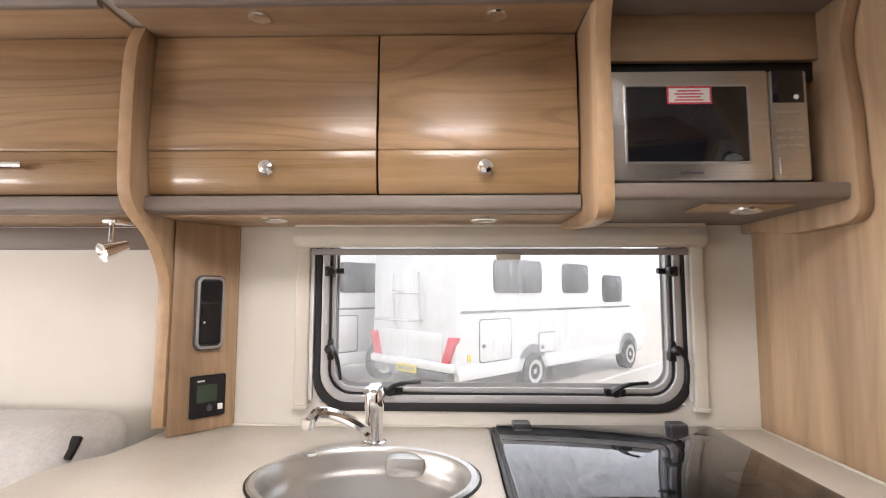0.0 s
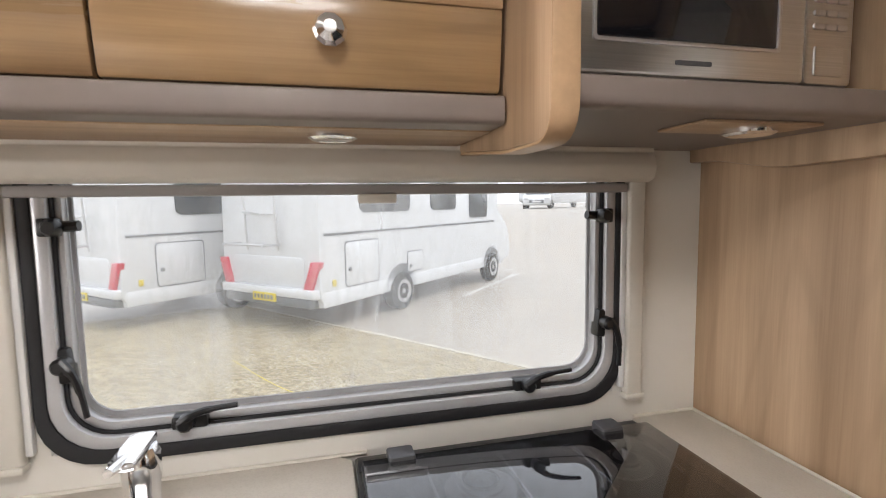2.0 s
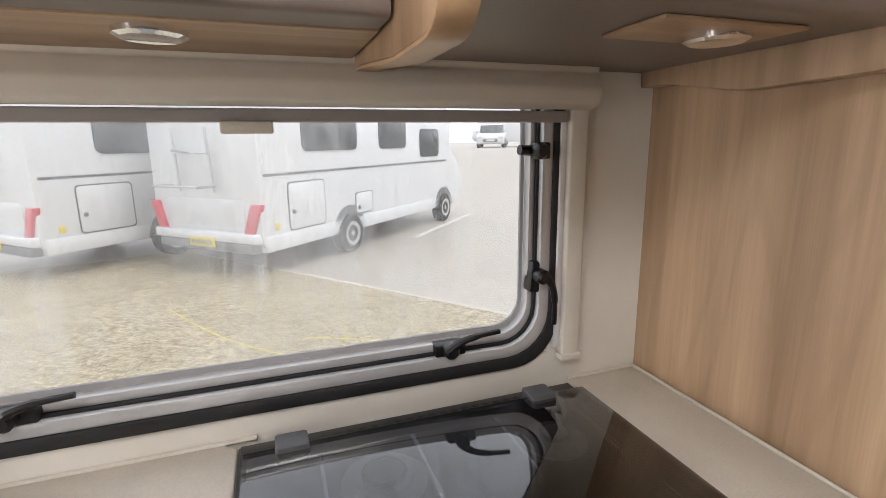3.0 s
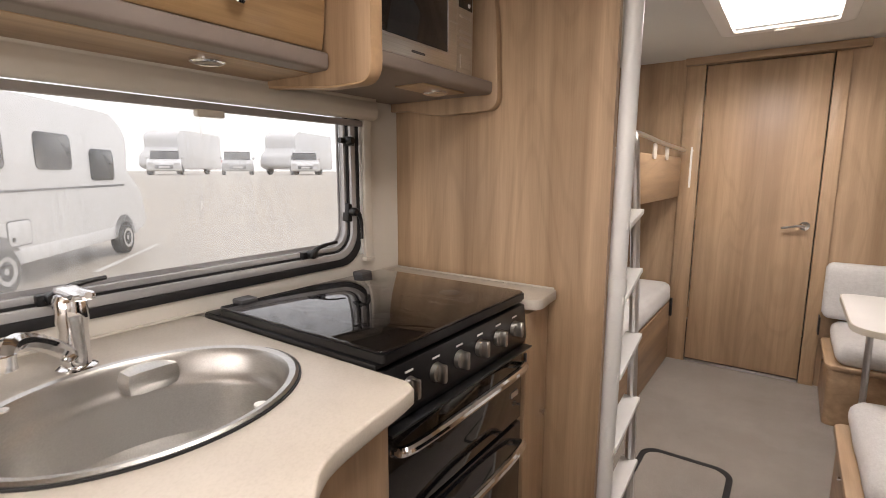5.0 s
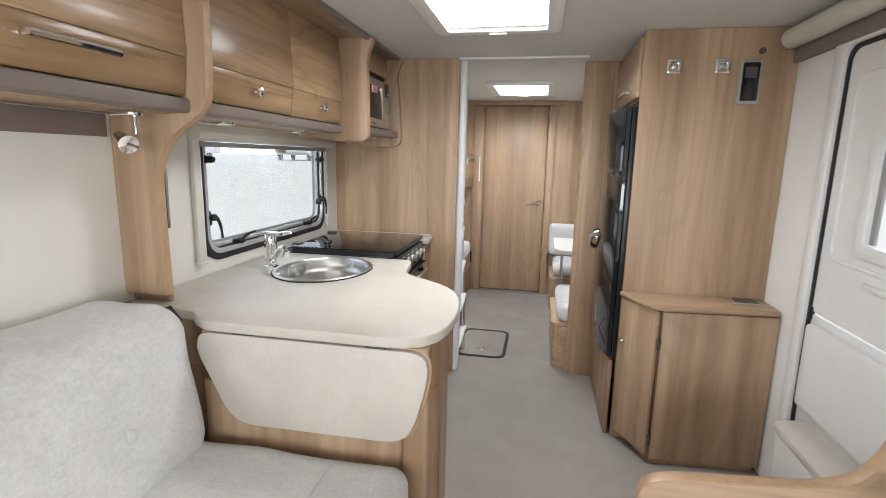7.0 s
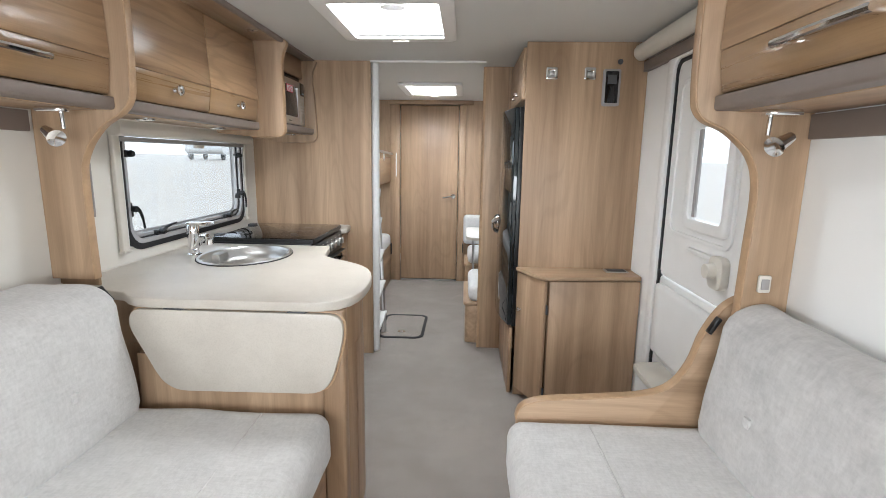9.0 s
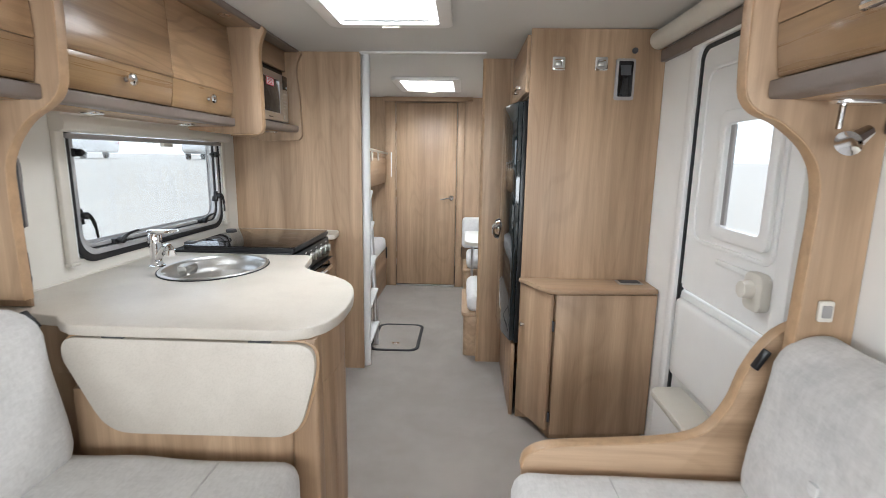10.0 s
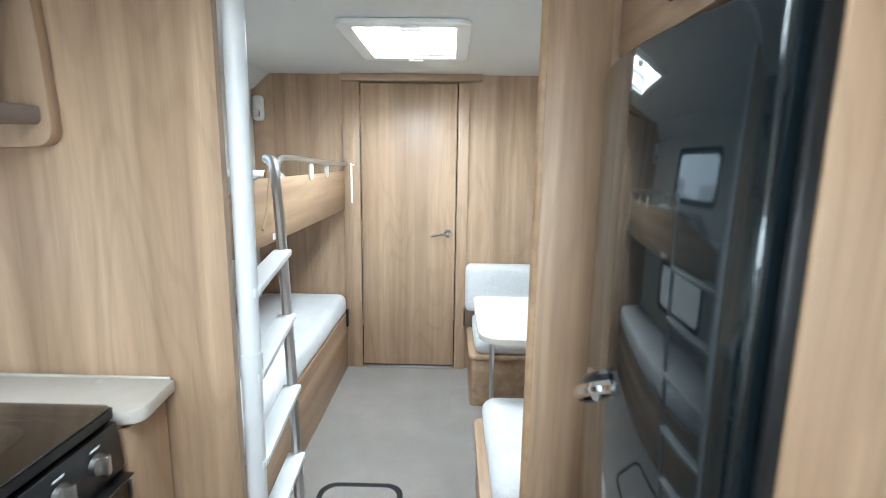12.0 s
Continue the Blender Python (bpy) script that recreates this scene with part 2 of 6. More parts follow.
BOWL = brushed("spun_steel", (0.66, 0.65, 0.63), 0.36, "x")
CHROME = plain("chrome", (0.85, 0.85, 0.86), 0.06, metal=1.0, vary=0.01)
ALU = plain("aluminium", (0.62, 0.62, 0.63), 0.3, metal=1.0, vary=0.03)
WINDOW_ALU = plain("satin_window_aluminium", (0.50, 0.50, 0.51), 0.24, metal=0.3, vary=0.02, scale=3)
ALU_WHITE = plain("white_painted_aluminium", (0.74, 0.74, 0.73), 0.35, vary=0.03)
BLACK_GLASS = plain("black_glass", (0.008, 0.008, 0.010), 0.03, vary=0.05, coat=0.2, spec=0.6)
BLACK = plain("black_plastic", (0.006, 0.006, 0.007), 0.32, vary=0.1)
RUBBER = plain("black_rubber", (0.012, 0.012, 0.014), 0.6, vary=0.15)
FRIDGE = plain("glossy_black_fridge", (0.006, 0.010, 0.012), 0.035, vary=0.05, spec=0.55, coat=0.35)
DARKGREY = plain("dark_grey_plastic", (0.07, 0.07, 0.075), 0.4)
SCREEN = plain("unlit_display", (0.05, 0.075, 0.05), 0.2)
WHITE_INK = plain("white_print", (0.75, 0.75, 0.75), 0.5)
RED_INK = plain("red_print", (0.55, 0.05, 0.08), 0.5)
CUSHION = fabric("silver_chenille", (0.60, 0.585, 0.565), (0.54, 0.525, 0.508))
CUSHION_DARK = fabric("grey_chenille", (0.54, 0.52, 0.50), (0.45, 0.435, 0.42), weave=150)
MATTRESS = fabric("white_mattress_cloth", (0.76, 0.755, 0.75), (0.70, 0.695, 0.69), weave=420)
CARPET = carpet("taupe_carpet", (0.37, 0.335, 0.308), (0.315, 0.285, 0.262))
PANE = glass("clear_acrylic")
WET = glass("wet_acrylic", (0.97, 0.98, 0.985), wet=True)
SMOKED = glass("smoked_glass", (0.40, 0.40, 0.42), 0.09, 0.97, 3.2)
FROST = diffuser("roof_light_diffuser", (0.86, 0.86, 0.85))
FLYSCREEN = plain("grey_flyscreen", (0.35, 0.35, 0.36), 0.7)
VAN_WHITE = plain("van_white_paint", (0.68, 0.69, 0.70), 0.25, vary=0.04, coat=0.4)
VAN_GREY = plain("van_grey_panel", (0.16, 0.165, 0.17), 0.5)
VAN_WINDOW = plain("tinted_van_window", (0.05, 0.055, 0.06), 0.08)
LAMP_RED = plain("red_tail_lamp", (0.62, 0.03, 0.06), 0.2, coat=0.5)
PLATE = plain("yellow_plate", (0.70, 0.55, 0.04), 0.45)
TYRE = plain("tyre", (0.03, 0.03, 0.03), 0.8, grain=0.3)
LINE = plain("white_road_paint", (0.62, 0.61, 0.58), 0.7, vary=0.1, scale=20)

# ---- building helpers ----
ORIGIN = {}


def finish(name, bm, mat, loc, smooth):
    bmesh.ops.remove_doubles(bm, verts=bm.verts[:], dist=1e-5)
    bmesh.ops.recalc_face_normals(bm, faces=bm.faces[:])
    bmesh.ops.translate(bm, verts=bm.verts[:], vec=-Vector(loc))
    me = bpy.data.meshes.new(name)
    bm.to_mesh(me)
    bm.free()
    me.materials.append(mat)
    me.polygons.foreach_set("use_smooth", [True] * len(me.polygons))
    me.set_sharp_from_angle(angle=radians(smooth))
    return me


def root(name, loc, label, category, group="", kind=""):
    ob = new(name)
    ob.location, ob.empty_display_size = loc, 0.05
    ORIGIN[ob.name] = Vector(loc)
    return tagged(ob, label, category, group, kind)


def part(name, bm, mat, parent, label="", smooth=35, kind=""):
    o = ORIGIN[parent.name]
    ob = new(name, finish(name, bm, mat, o, smooth))
    ob.parent = parent
    ORIGIN[ob.name] = o
    return tagged(ob, label, kind=kind)


def thing(name, bm, mat, label, category, group="", kind="", smooth=35):
    lo = [min(v.co[k] for v in bm.verts) for k in range(3)]
    hi = [max(v.co[k] for v in bm.verts) for k in range(3)]
    loc = Vector(((lo[0] + hi[0]) / 2, (lo[1] + hi[1]) / 2, lo[2]))
    ob = new(name, finish(name, bm, mat, loc, smooth))
    ob.location = loc
    ORIGIN[ob.name] = loc
    return tagged(ob, label, category, group, kind)


def bev(bm, w, s=2, angle=30):
    edges = [e for e in bm.edges if len(e.link_faces) == 2 and e.calc_face_angle(0) > radians(angle)]
    if w > 0 and edges:
        bmesh.ops.bevel(bm, geom=edges, offset=w, segments=s, profile=0.5, affect="EDGES", clamp_overlap=True)
    return bm


def box(x0, x1, y0, y1, z0, z1, b=0.003, s=2):
    bm = bmesh.new()
    bmesh.ops.create_cube(bm, size=1)
    for v in bm.verts:
        v.co = Vector((x0 + (v.co.x + 0.5) * (x1 - x0), y0 + (v.co.y + 0.5) * (y1 - y0), z0 + (v.co.z + 0.5) * (z1 - z0)))
    return bev(bm, b, s)


def at(axis, a, u, v):
    return {"x": (a, u, v), "y": (u, a, v), "z": (u, v, a)}[axis]


def prism(poly, axis, a0, a1, b=0.0, s=2):
    bm = bmesh.new()
    lo = [bm.verts.new(at(axis, a0, u, v)) for u, v in poly]
    hi = [bm.verts.new(at(axis, a1, u, v)) for u, v in poly]
    n = len(poly)
    bm.faces.new(lo), bm.faces.new(hi)
    for i in range(n):
        bm.faces.new((lo[i], lo[(i + 1) % n], hi[(i + 1) % n], hi[i]))
    bmesh.ops.recalc_face_normals(bm, faces=bm.faces[:])
    return bev(bm, b, s, 50)


def ring(outer, inner, axis, a0, a1, b=0.0):
    bm = bmesh.new()
    n = len(outer)
    rows = [[bm.verts.new(at(axis, a, u, v)) for u, v in loop] for a, loop in ((a0, outer), (a1, outer), (a1, inner), (a0, inner))]
    for k in range(4):
        for i in range(n):
            j = (i + 1) % n
            bm.faces.new((rows[k][i], rows[k][j], rows[(k + 1) % 4][j], rows[(k + 1) % 4][i]))
    bmesh.ops.recalc_face_normals(bm, faces=bm.faces[:])
    return bev(bm, b, 2, 60)


def rrect(u0, u1, v0, v1, r, n=6):
    r = r if isinstance(r, tuple) else (r,) * 4
    out = []
    for (cu, cv, a0), q in zip(((u0, v0, 180), (u1, v0, 270), (u1, v1, 0), (u0, v1, 90)), r):
        su, sv = (1 if cu == u0 else -1), (1 if cv == v0 else -1)
        for k in range(n + 1):
            a = radians(a0 + 90 * k / n)
            out.append((cu + su * q + q * math.cos(a), cv + sv * q + q * math.sin(a)))
    return out


def smooth_poly(points, radii, n=5):
    """Round each corner of a polygon by its own radius."""
    out, m = [], len(points)
    for i in range(m):
        p, a, c = Vector(points[i]), Vector(points[i - 1]), Vector(points[(i + 1) % m])
        r = radii[i] if not isinstance(radii, (int, float)) else radii
        if r <= 0:
            out.append(tuple(p))
            continue
        p0, p1 = p + (a - p).normalized() * min(r, (a - p).length * 0.49), p + (c - p).normalized() * min(r, (c - p).length * 0.49)
        for k in range(n + 1):
            t = k / n
            out.append(tuple((1 - t) ** 2 * p0 + 2 * t * (1 - t) * p + t * t * p1))
    return out


def tube(points, r, n=10, caps=True):
    bm = bmesh.new()
    pts = [Vector(p) for p in points]
    rings, up = [], None
    for i, p in enumerate(pts):
        d = (pts[min(i + 1, len(pts) - 1)] - pts[max(i - 1, 0)]).normalized()
        if up is None:
            up = d.orthogonal().normalized()
        up = (up - d * up.dot(d)).normalized()
        side = d.cross(up)
        q = r[i] if isinstance(r, (list, tuple)) else r
        rings.append([bm.verts.new(p + q * (math.cos(2 * math.pi * k / n) * up + math.sin(2 * math.pi * k / n) * side)) for k in range(n)])
    for a, b in zip(rings, rings[1:]):
        for k in range(n):
            bm.faces.new((a[k], a[(k + 1) % n], b[(k + 1) % n], b[k]))
    if caps:
        bm.faces.new(rings[0]), bm.faces.new(rings[-1])
    return bm


def curve(points, steps=6):
    """A smooth line through the points."""
    p = [Vector(q) for q in points]
    p = [2 * p[0] - p[1]] + p + [2 * p[-1] - p[-2]]
    out = []
    for a, b, c, d in zip(p, p[1:], p[2:], p[3:]):
        for k in range(steps):
            t = k / steps
            out.append(0.5 * (2 * b + (c - a) * t + (2 * a - 5 * b + 4 * c - d) * t * t + (3 * b - a - 3 * c + d) * t ** 3))
    return out + [p[-2]]


def lathe(profile, centre, axis="z", n=24, su=1.0, sv=1.0, close=False, start=True):
    bm = bmesh.new()
    c = Vector(centre)
    rings = []
    for r, h in profile:
        loop = []
        for k in range(n):
            u, v = su * r * math.cos(2 * math.pi * k / n), sv * r * math.sin(2 * math.pi * k / n)
            loop.append(bm.verts.new(c + Vector(at(axis, h, u, v))))
        rings.append(loop)
    for a, b in zip(rings, rings[1:]):
        for k in range(n):
            bm.faces.new((a[k], a[(k + 1) % n], b[(k + 1) % n], b[k]))
    if start:
        bm.faces.new(rings[0])
    if not close:
        bm.faces.new(rings[-1])
    return bm


def join(*bms):
    bm = bms[0]
    for other in bms[1:]:
        me = bpy.data.meshes.new("join")
        other.to_mesh(me)
        other.free()
        bm.from_mesh(me)
        bpy.data.meshes.remove(me)
    return bm


def moved(bm, m):
    bmesh.ops.transform(bm, matrix=m, verts=bm.verts[:])
    return bm


def roundbox(x0, x1, y0, y1, z0, z1, r, cuts=11, crown=0.0, rough=0.0, lean=0.0):
    """A soft cushion: rounded all round, crowned on top, leaning in x with height, a little uneven."""
    bm = bmesh.new()
    bmesh.ops.create_cube(bm, size=2)
    bmesh.ops.subdivide_edges(bm, edges=bm.edges[:], cuts=cuts, use_grid_fill=True)
    c = Vector(((x0 + x1) / 2, (y0 + y1) / 2, (z0 + z1) / 2))
    h = Vector(((x1 - x0) / 2, (y1 - y0) / 2, (z1 - z0) / 2))
    def spread(q, half):
        e = min(0.9, 1.6 * r / max(half, 1e-4))
        s = abs(q)
        flat = 0.6
        return math.copysign(s / flat * (1 - e) if s < flat else (1 - e) + (s - flat) / (1 - flat) * e, q)
    for v in bm.verts:
        q = v.co.copy()
        p = Vector((spread(q.x, h.x) * h.x, spread(q.y, h.y) * h.y, spread(q.z, h.z) * h.z))
        inner = Vector(tuple(max(-(h[k] - r), min(h[k] - r, p[k])) for k in range(3)))
        d = p - inner
        if d.length > 1e-6:
            p = inner + d.normalized() * r
        fall = max(0, 1 - q.x ** 4) * max(0, 1 - q.y ** 4)
        p.z += crown * fall * q.z
        w = c + p
        w += rough * noise.noise_vector(w * 7.0)
        w.x += lean * (w.z - z0)
        v.co = w
    return bm


def edged_panel(name, line, back, axis_a, axis_b, mat, label, category):
    """A flat board in an x-z plane whose curved free edge carries its own edging band."""
    pts = [(p.x, p.y) for p in line]
    lo = [min(p[k] for p in pts + back) for k in (0, 1)]
    r = root(name, (lo[0], (axis_a + axis_b) / 2, lo[1]), label, category)
    part("board", prism(pts + back, "y", axis_a, axis_b, 0.002), mat, r)
    bm = bmesh.new()
    rows = []
    sign = 1 if sum((b[0] - a[0]) * (b[1] + a[1]) for a, b in zip(pts + back, (pts + back)[1:] + pts[:1])) > 0 else -1
    for i, p in enumerate(pts):
        a, b = Vector(pts[max(i - 1, 0)]), Vector(pts[min(i + 1, len(pts) - 1)])
        d = (b - a).normalized()
        n = Vector((-d.y, d.x)) * sign
        rows.append([bm.verts.new((p[0] + n.x * o, y, p[1] + n.y * o)) for o, y in ((0.0003, axis_a - 0.001), (0.005, axis_a - 0.001), (0.005, axis_b + 0.001), (0.0003, axis_b + 0.001))])
    for q, w in zip(rows, rows[1:]):
        for k in range(4):
            bm.faces.new((q[k], q[(k + 1) % 4], w[(k + 1) % 4], w[k]))
    bm.faces.new(rows[0]), bm.faces.new(rows[-1])
    bmesh.ops.recalc_face_normals(bm, faces=bm.faces[:])
    part("edge_band", bev(bm, 0.0015, 2, 60), EDGE, r, "light oak edging band")
    return r


def sheet_wall(axis, a0, a1, u0, u1, v0, v1, holes):
    """A wall of real thickness with openings (u0, u1, v0, v1) cut through it."""
    us = sorted({u0, u1, *[h[0] for h in holes], *[h[1] for h in holes]})
    vs = sorted({v0, v1, *[h[2] for h in holes], *[h[3] for h in holes]})
    def solid(i, j):
        if not (0 <= i < len(us) - 1 and 0 <= j < len(vs) - 1):
            return False
        u, v = (us[i] + us[i + 1]) / 2, (vs[j] + vs[j + 1]) / 2
        return not any(h[0] < u < h[1] and h[2] < v < h[3] for h in holes)
    bm = bmesh.new()
    def quad(*pts):
        bm.faces.new([bm.verts.new(p) for p in pts])
    for i in range(len(us) - 1):
        for j in range(len(vs) - 1):
            if not solid(i, j):
                continue
            a, b, c, d = us[i], us[i + 1], vs[j], vs[j + 1]
            for k in (a0, a1):
                quad(at(axis, k, a, c), at(axis, k, b, c), at(axis, k, b, d), at(axis, k, a, d))
            for di, dj, e, f in ((-1, 0, (a, c), (a, d)), (1, 0, (b, c), (b, d)), (0, -1, (a, c), (b, c)), (0, 1, (a, d), (b, d))):
                if not solid(i + di, j + dj):
                    quad(at(axis, a0, *e), at(axis, a0, *f), at(axis, a1, *f), at(axis, a1, *e))
    return bm

# ---- the setting: one long caravan room, y runs to the rear, z up ----
XL, XR, YF, YR, TOP = -1.07, 1.25, -4.80, 2.14, 1.95
KW = (-1.275, -0.212, 0.965, 1.505)  # kitchen window opening: y0 y1 z0 z1
thing("floor", box(XL - 0.05, XR + 0.05, YF - 0.05, 3.2, -0.06, 0.0, 0), CARPET, "taupe grey short-pile carpet along the whole caravan", "floor", kind="structure")
thing("wall_left", sheet_wall("x", XL - 0.035, XL, YF, 3.2, 0.0, TOP,
      [KW, (-4.3, -3.2, 0.95, 1.45), (0.75, 1.55, 0.66, 0.98), (0.75, 1.45, 1.42, 1.74)]), WALLBOARD, "cream wallboard side wall with window openings", "wall", kind="structure")
thing("wall_right", sheet_wall("x", XR, XR + 0.035, YF, 3.2, 0.0, TOP,
      [(-1.57, -0.905, 0.02, 1.80), (-4.3, -3.2, 0.95, 1.45), (0.65, 1.65, 0.92, 1.45)]), WALLWHITE, "white wallboard side wall with the entrance opening", "wall", kind="structure")
thing("wall_front", sheet_wall("y", YF - 0.035, YF, XL, XR, 0.0, TOP, [(-0.80, 0.98, 0.95, 1.60)]), WALLWHITE, "white front wall of the lounge with a wide window", "wall", kind="structure")
thing("wall_rear", sheet_wall("y", YR, YR + 0.03, XL, XR, 0.0, TOP, [(-0.43, 0.285, 0.0, 1.905)]), WOOD_Z, "oak laminate rear partition round the washroom door", "wall", kind="structure")
thing("wall_washroom", box(XL, XR, 3.17, 3.2, 0, TOP, 0), WALLWHITE, "plain white washroom end wall", "wall", kind="structure")
thing("ceiling", sheet_wall("z", TOP, TOP + 0.05, XL - 0.04, XR + 0.04, YF - 0.05, 3.2,
      [(-0.235, 0.21, -1.235, -0.665), (-0.19, 0.23, 0.93, 1.535)]), CEILING, "off-white ceiling board with two roof light openings", "ceiling", kind="structure")
thing("coving_left", prism([(XL, 1.85), (XL + 0.02, 1.86), (XL + 0.10, 1.935), (XL + 0.12, 1.948), (XL, 1.948)], "y", 0.04, YR - 0.004), CEILING, "white rounded coving above the bunks", "coving", kind="structure")
thing("coving_right", prism([(XR, 1.80), (XR - 0.05, 1.85), (XR - 0.24, 1.93), (XR - 0.30, 1.948), (XR, 1.948)], "y", 0.22, YR - 0.004), CEILING, "white rounded coving above the dinette", "coving", kind="structure")
thing("ceiling_strip", box(-0.29, 0.44, -0.02, 0.0, 1.938, 1.9495, 0.002), WHITE_PLASTIC, "white ceiling joint strip between the partitions", "trim", kind="structure")

# partitions between kitchen and bunks
thing("partition_left", prism(rrect(XL, -0.292, 0.0, 0.035, (0, 0, 0.012, 0.0)), "z", 0.0, TOP - 0.001, 0.002), WOOD_Z, "oak laminate partition between cooker and bunk beds", "partition", kind="structure")
thing("partition_right", box(0.445, 0.60, 0.165, 0.20, 0.0, TOP - 0.001, 0.004), WOOD_Z, "oak laminate partition between fridge and dinette", "partition", kind="structure")
thing("partition_right_back", box(0.60, XR, 0.17, 0.20, 0.0, TOP - 0.001, 0), WOOD_Z, "oak laminate wall behind the fridge unit", "partition", kind="structure")
thing("partition_edge", tube([(0.447, 0.183, 0.0), (0.447, 0.183, TOP - 0.002)], 0.018, 10), EDGE, "rounded light oak edge of the partition", "trim", kind="structure")

# washroom door in the rear wall
d = root("door_1", (-0.08, YR, 0), "closed oak laminate washroom door with a chrome lever", "door", kind="structure")
part("door_leaf", box(-0.375, 0.243, YR - 0.012, YR + 0.02, 0.022, 1.897, 0.003), WOOD_Z, d)
fr = part("door_frame", join(box(-0.490, -0.38, YR - 0.022, YR - 0.001, 0, 1.905, 0.004), box(0.249, 0.321, YR - 0.022, YR - 0.001, 0, 1.90, 0.004)), WOOD_Z, d)
part("door_head", box(-0.495, 0.395, YR - 0.05, YR - 0.001, 1.906, 1.9485, 0.006), WOOD_X, d, "darker oak head trim")
part("door_threshold", box(-0.375, 0.243, YR - 0.02, YR - 0.002, 0.001, 0.016, 0.003), ALU, d, "aluminium threshold strip")
part("door_handle", join(lathe([(0.0, -0.012), (0.026, -0.012), (0.026, -0.018), (0.012, -0.03), (0.010, -0.05)], (0.195, YR, 0.945), "y", 16),
     tube(curve([(0.195, YR - 0.048, 0.945), (0.16, YR - 0.052, 0.945), (0.115, YR - 0.046, 0.935), (0.085, YR - 0.044, 0.930)]), 0.0085, 8)), CHROME, d, "chrome lever handle")
for z in (0.30, 0.95, 1.62):
    part("hinge", box(-0.382, -0.374, YR - 0.016, YR - 0.010, z, z + 0.07, 0.001), EDGE, d)

# floor hatch
h = root("floor_hatch", (-0.15, 0.58, 0), "carpeted floor hatch with a black rubber edge and a ring pull", "hatch", kind="structure")
part("hatch_edge", ring(rrect(-0.335, 0.030, 0.300, 0.865, 0.075), rrect(-0.311, 0.006, 0.324, 0.841, 0.06), "z", 0.0, 0.008, 0.002), RUBBER, h, "black rubber edge")
part("hatch_lid", prism(rrect(-0.313, 0.008, 0.322, 0.843, 0.06), "z", 0.0, 0.005), CARPET, h)
part("ring_pull", lathe([(0.0, 0.004), (0.032, 0.004), (0.032, 0.009), (0.024, 0.011), (0.012, 0.008), (0.0, 0.008)], (-0.15, 0.435, 0), "z", 18, 1.0, 0.6), CHROME, h, "chrome ring pull")


# ---- roof lights ----
def roof_light(x0, x1, y0, y1):
    r = root("roof_light", ((x0 + x1) / 2, (y0 + y1) / 2, TOP), "square roof light with white frame and milky dome", "roof light", "roof lights")
    e = 0.055
    part("frame", ring(rrect(x0 - e, x1 + e, y0 - e, y1 + e, 0.05), rrect(x0 + 0.005, x1 - 0.005, y0 + 0.005, y1 - 0.005, 0.02), "z", TOP - 0.022, TOP - 0.001, 0.004), WHITE_PLASTIC, r)
    part("well", ring(rrect(x0, x1, y0, y1, 0.012), rrect(x0 + 0.006, x1 - 0.006, y0 + 0.006, y1 - 0.006, 0.012), "z", TOP - 0.004, TOP + 0.075), WHITE_PLASTIC, r)
    dome = part("dome", prism(rrect(x0 - 0.02, x1 + 0.02, y0 - 0.02, y1 + 0.02, 0.04), "z", TOP + 0.065, TOP + 0.069), FROST, r, "milky acrylic dome")
    dome.visible_shadow = False
    cx = (x0 + x1) / 2
    part("catch", prism(rrect(cx - 0.04, cx + 0.04, y1 + 0.012, y1 + 0.03, 0.006), "z", TOP - 0.03, TOP - 0.02), CREAM_PLASTIC, r)
    part("blind_bar", box(x0 + 0.008, x1 - 0.008, y0 + 0.01, y0 + 0.028, TOP - 0.008, TOP + 0.006, 0.003), ALU_WHITE, r)
    part("lamp_disc", lathe([(0.0, 0.0), (0.055, 0.0), (0.06, 0.012), (0.05, 0.02), (0.0, 0.02)], (cx, (y0 + y1) / 2, TOP + 0.044), "z", 20), WHITE_PLASTIC, r)
    part("catch_bar", box(x0 + 0.008, x1 - 0.008, y1 - 0.024, y1 - 0.008, TOP - 0.006, TOP + 0.004, 0.003), ALU_WHITE, r)


roof_light(-0.235, 0.21, -1.235, -0.665)
roof_light(-0.19, 0.23, 0.93, 1.535)

# ---- kitchen window in the left wall ----
y0, y1, z0, z1 = KW
w = root("window_1", (XL, (y0 + y1) / 2, z0), "rain-wet caravan window with black seal, grey frame and latches", "window", kind="structure")
out_r, in_r = (0.0925, 0.0925, 0.02, 0.02), (0.085, 0.085, 0.015, 0.015)
part("window_seal", ring(rrect(y0 - 0.017, y1 + 0.017, z0 - 0.021, z1, out_r), rrect(y0 + 0.003, y1 - 0.003, z0 + 0.003, z1 - 0.01, in_r), "x", XL - 0.012, XL + 0.009, 0.003), RUBBER, w, "black rubber seal")
part("window_frame", ring(rrect(y0 + 0.002, y1 - 0.002, z0 + 0.002, z1 - 0.006, in_r), rrect(y0 + 0.024, y1 - 0.024, z0 + 0.024, z1 - 0.02, 0.072), "x", XL - 0.022, XL + 0.006, 0.004), WINDOW_ALU, w, "grey aluminium frame")
part("frame_groove", ring(rrect(y0 + 0.0235, y1 - 0.0235, z0 + 0.0235, z1 - 0.02, 0.072), rrect(y0 + 0.029, y1 - 0.029, z0 + 0.029, z1 - 0.02, 0.066), "x", XL - 0.03, XL - 0.006, 0.001), RUBBER, w)
part("inner_rail", ring(rrect(y0 + 0.0285, y1 - 0.0285, z0 + 0.0285, z1 - 0.02, 0.066), rrect(y0 + 0.040, y1 - 0.040, z0 + 0.044, z1 - 0.03, 0.058), "x", XL - 0.034, XL - 0.012, 0.003), WINDOW_ALU, w)
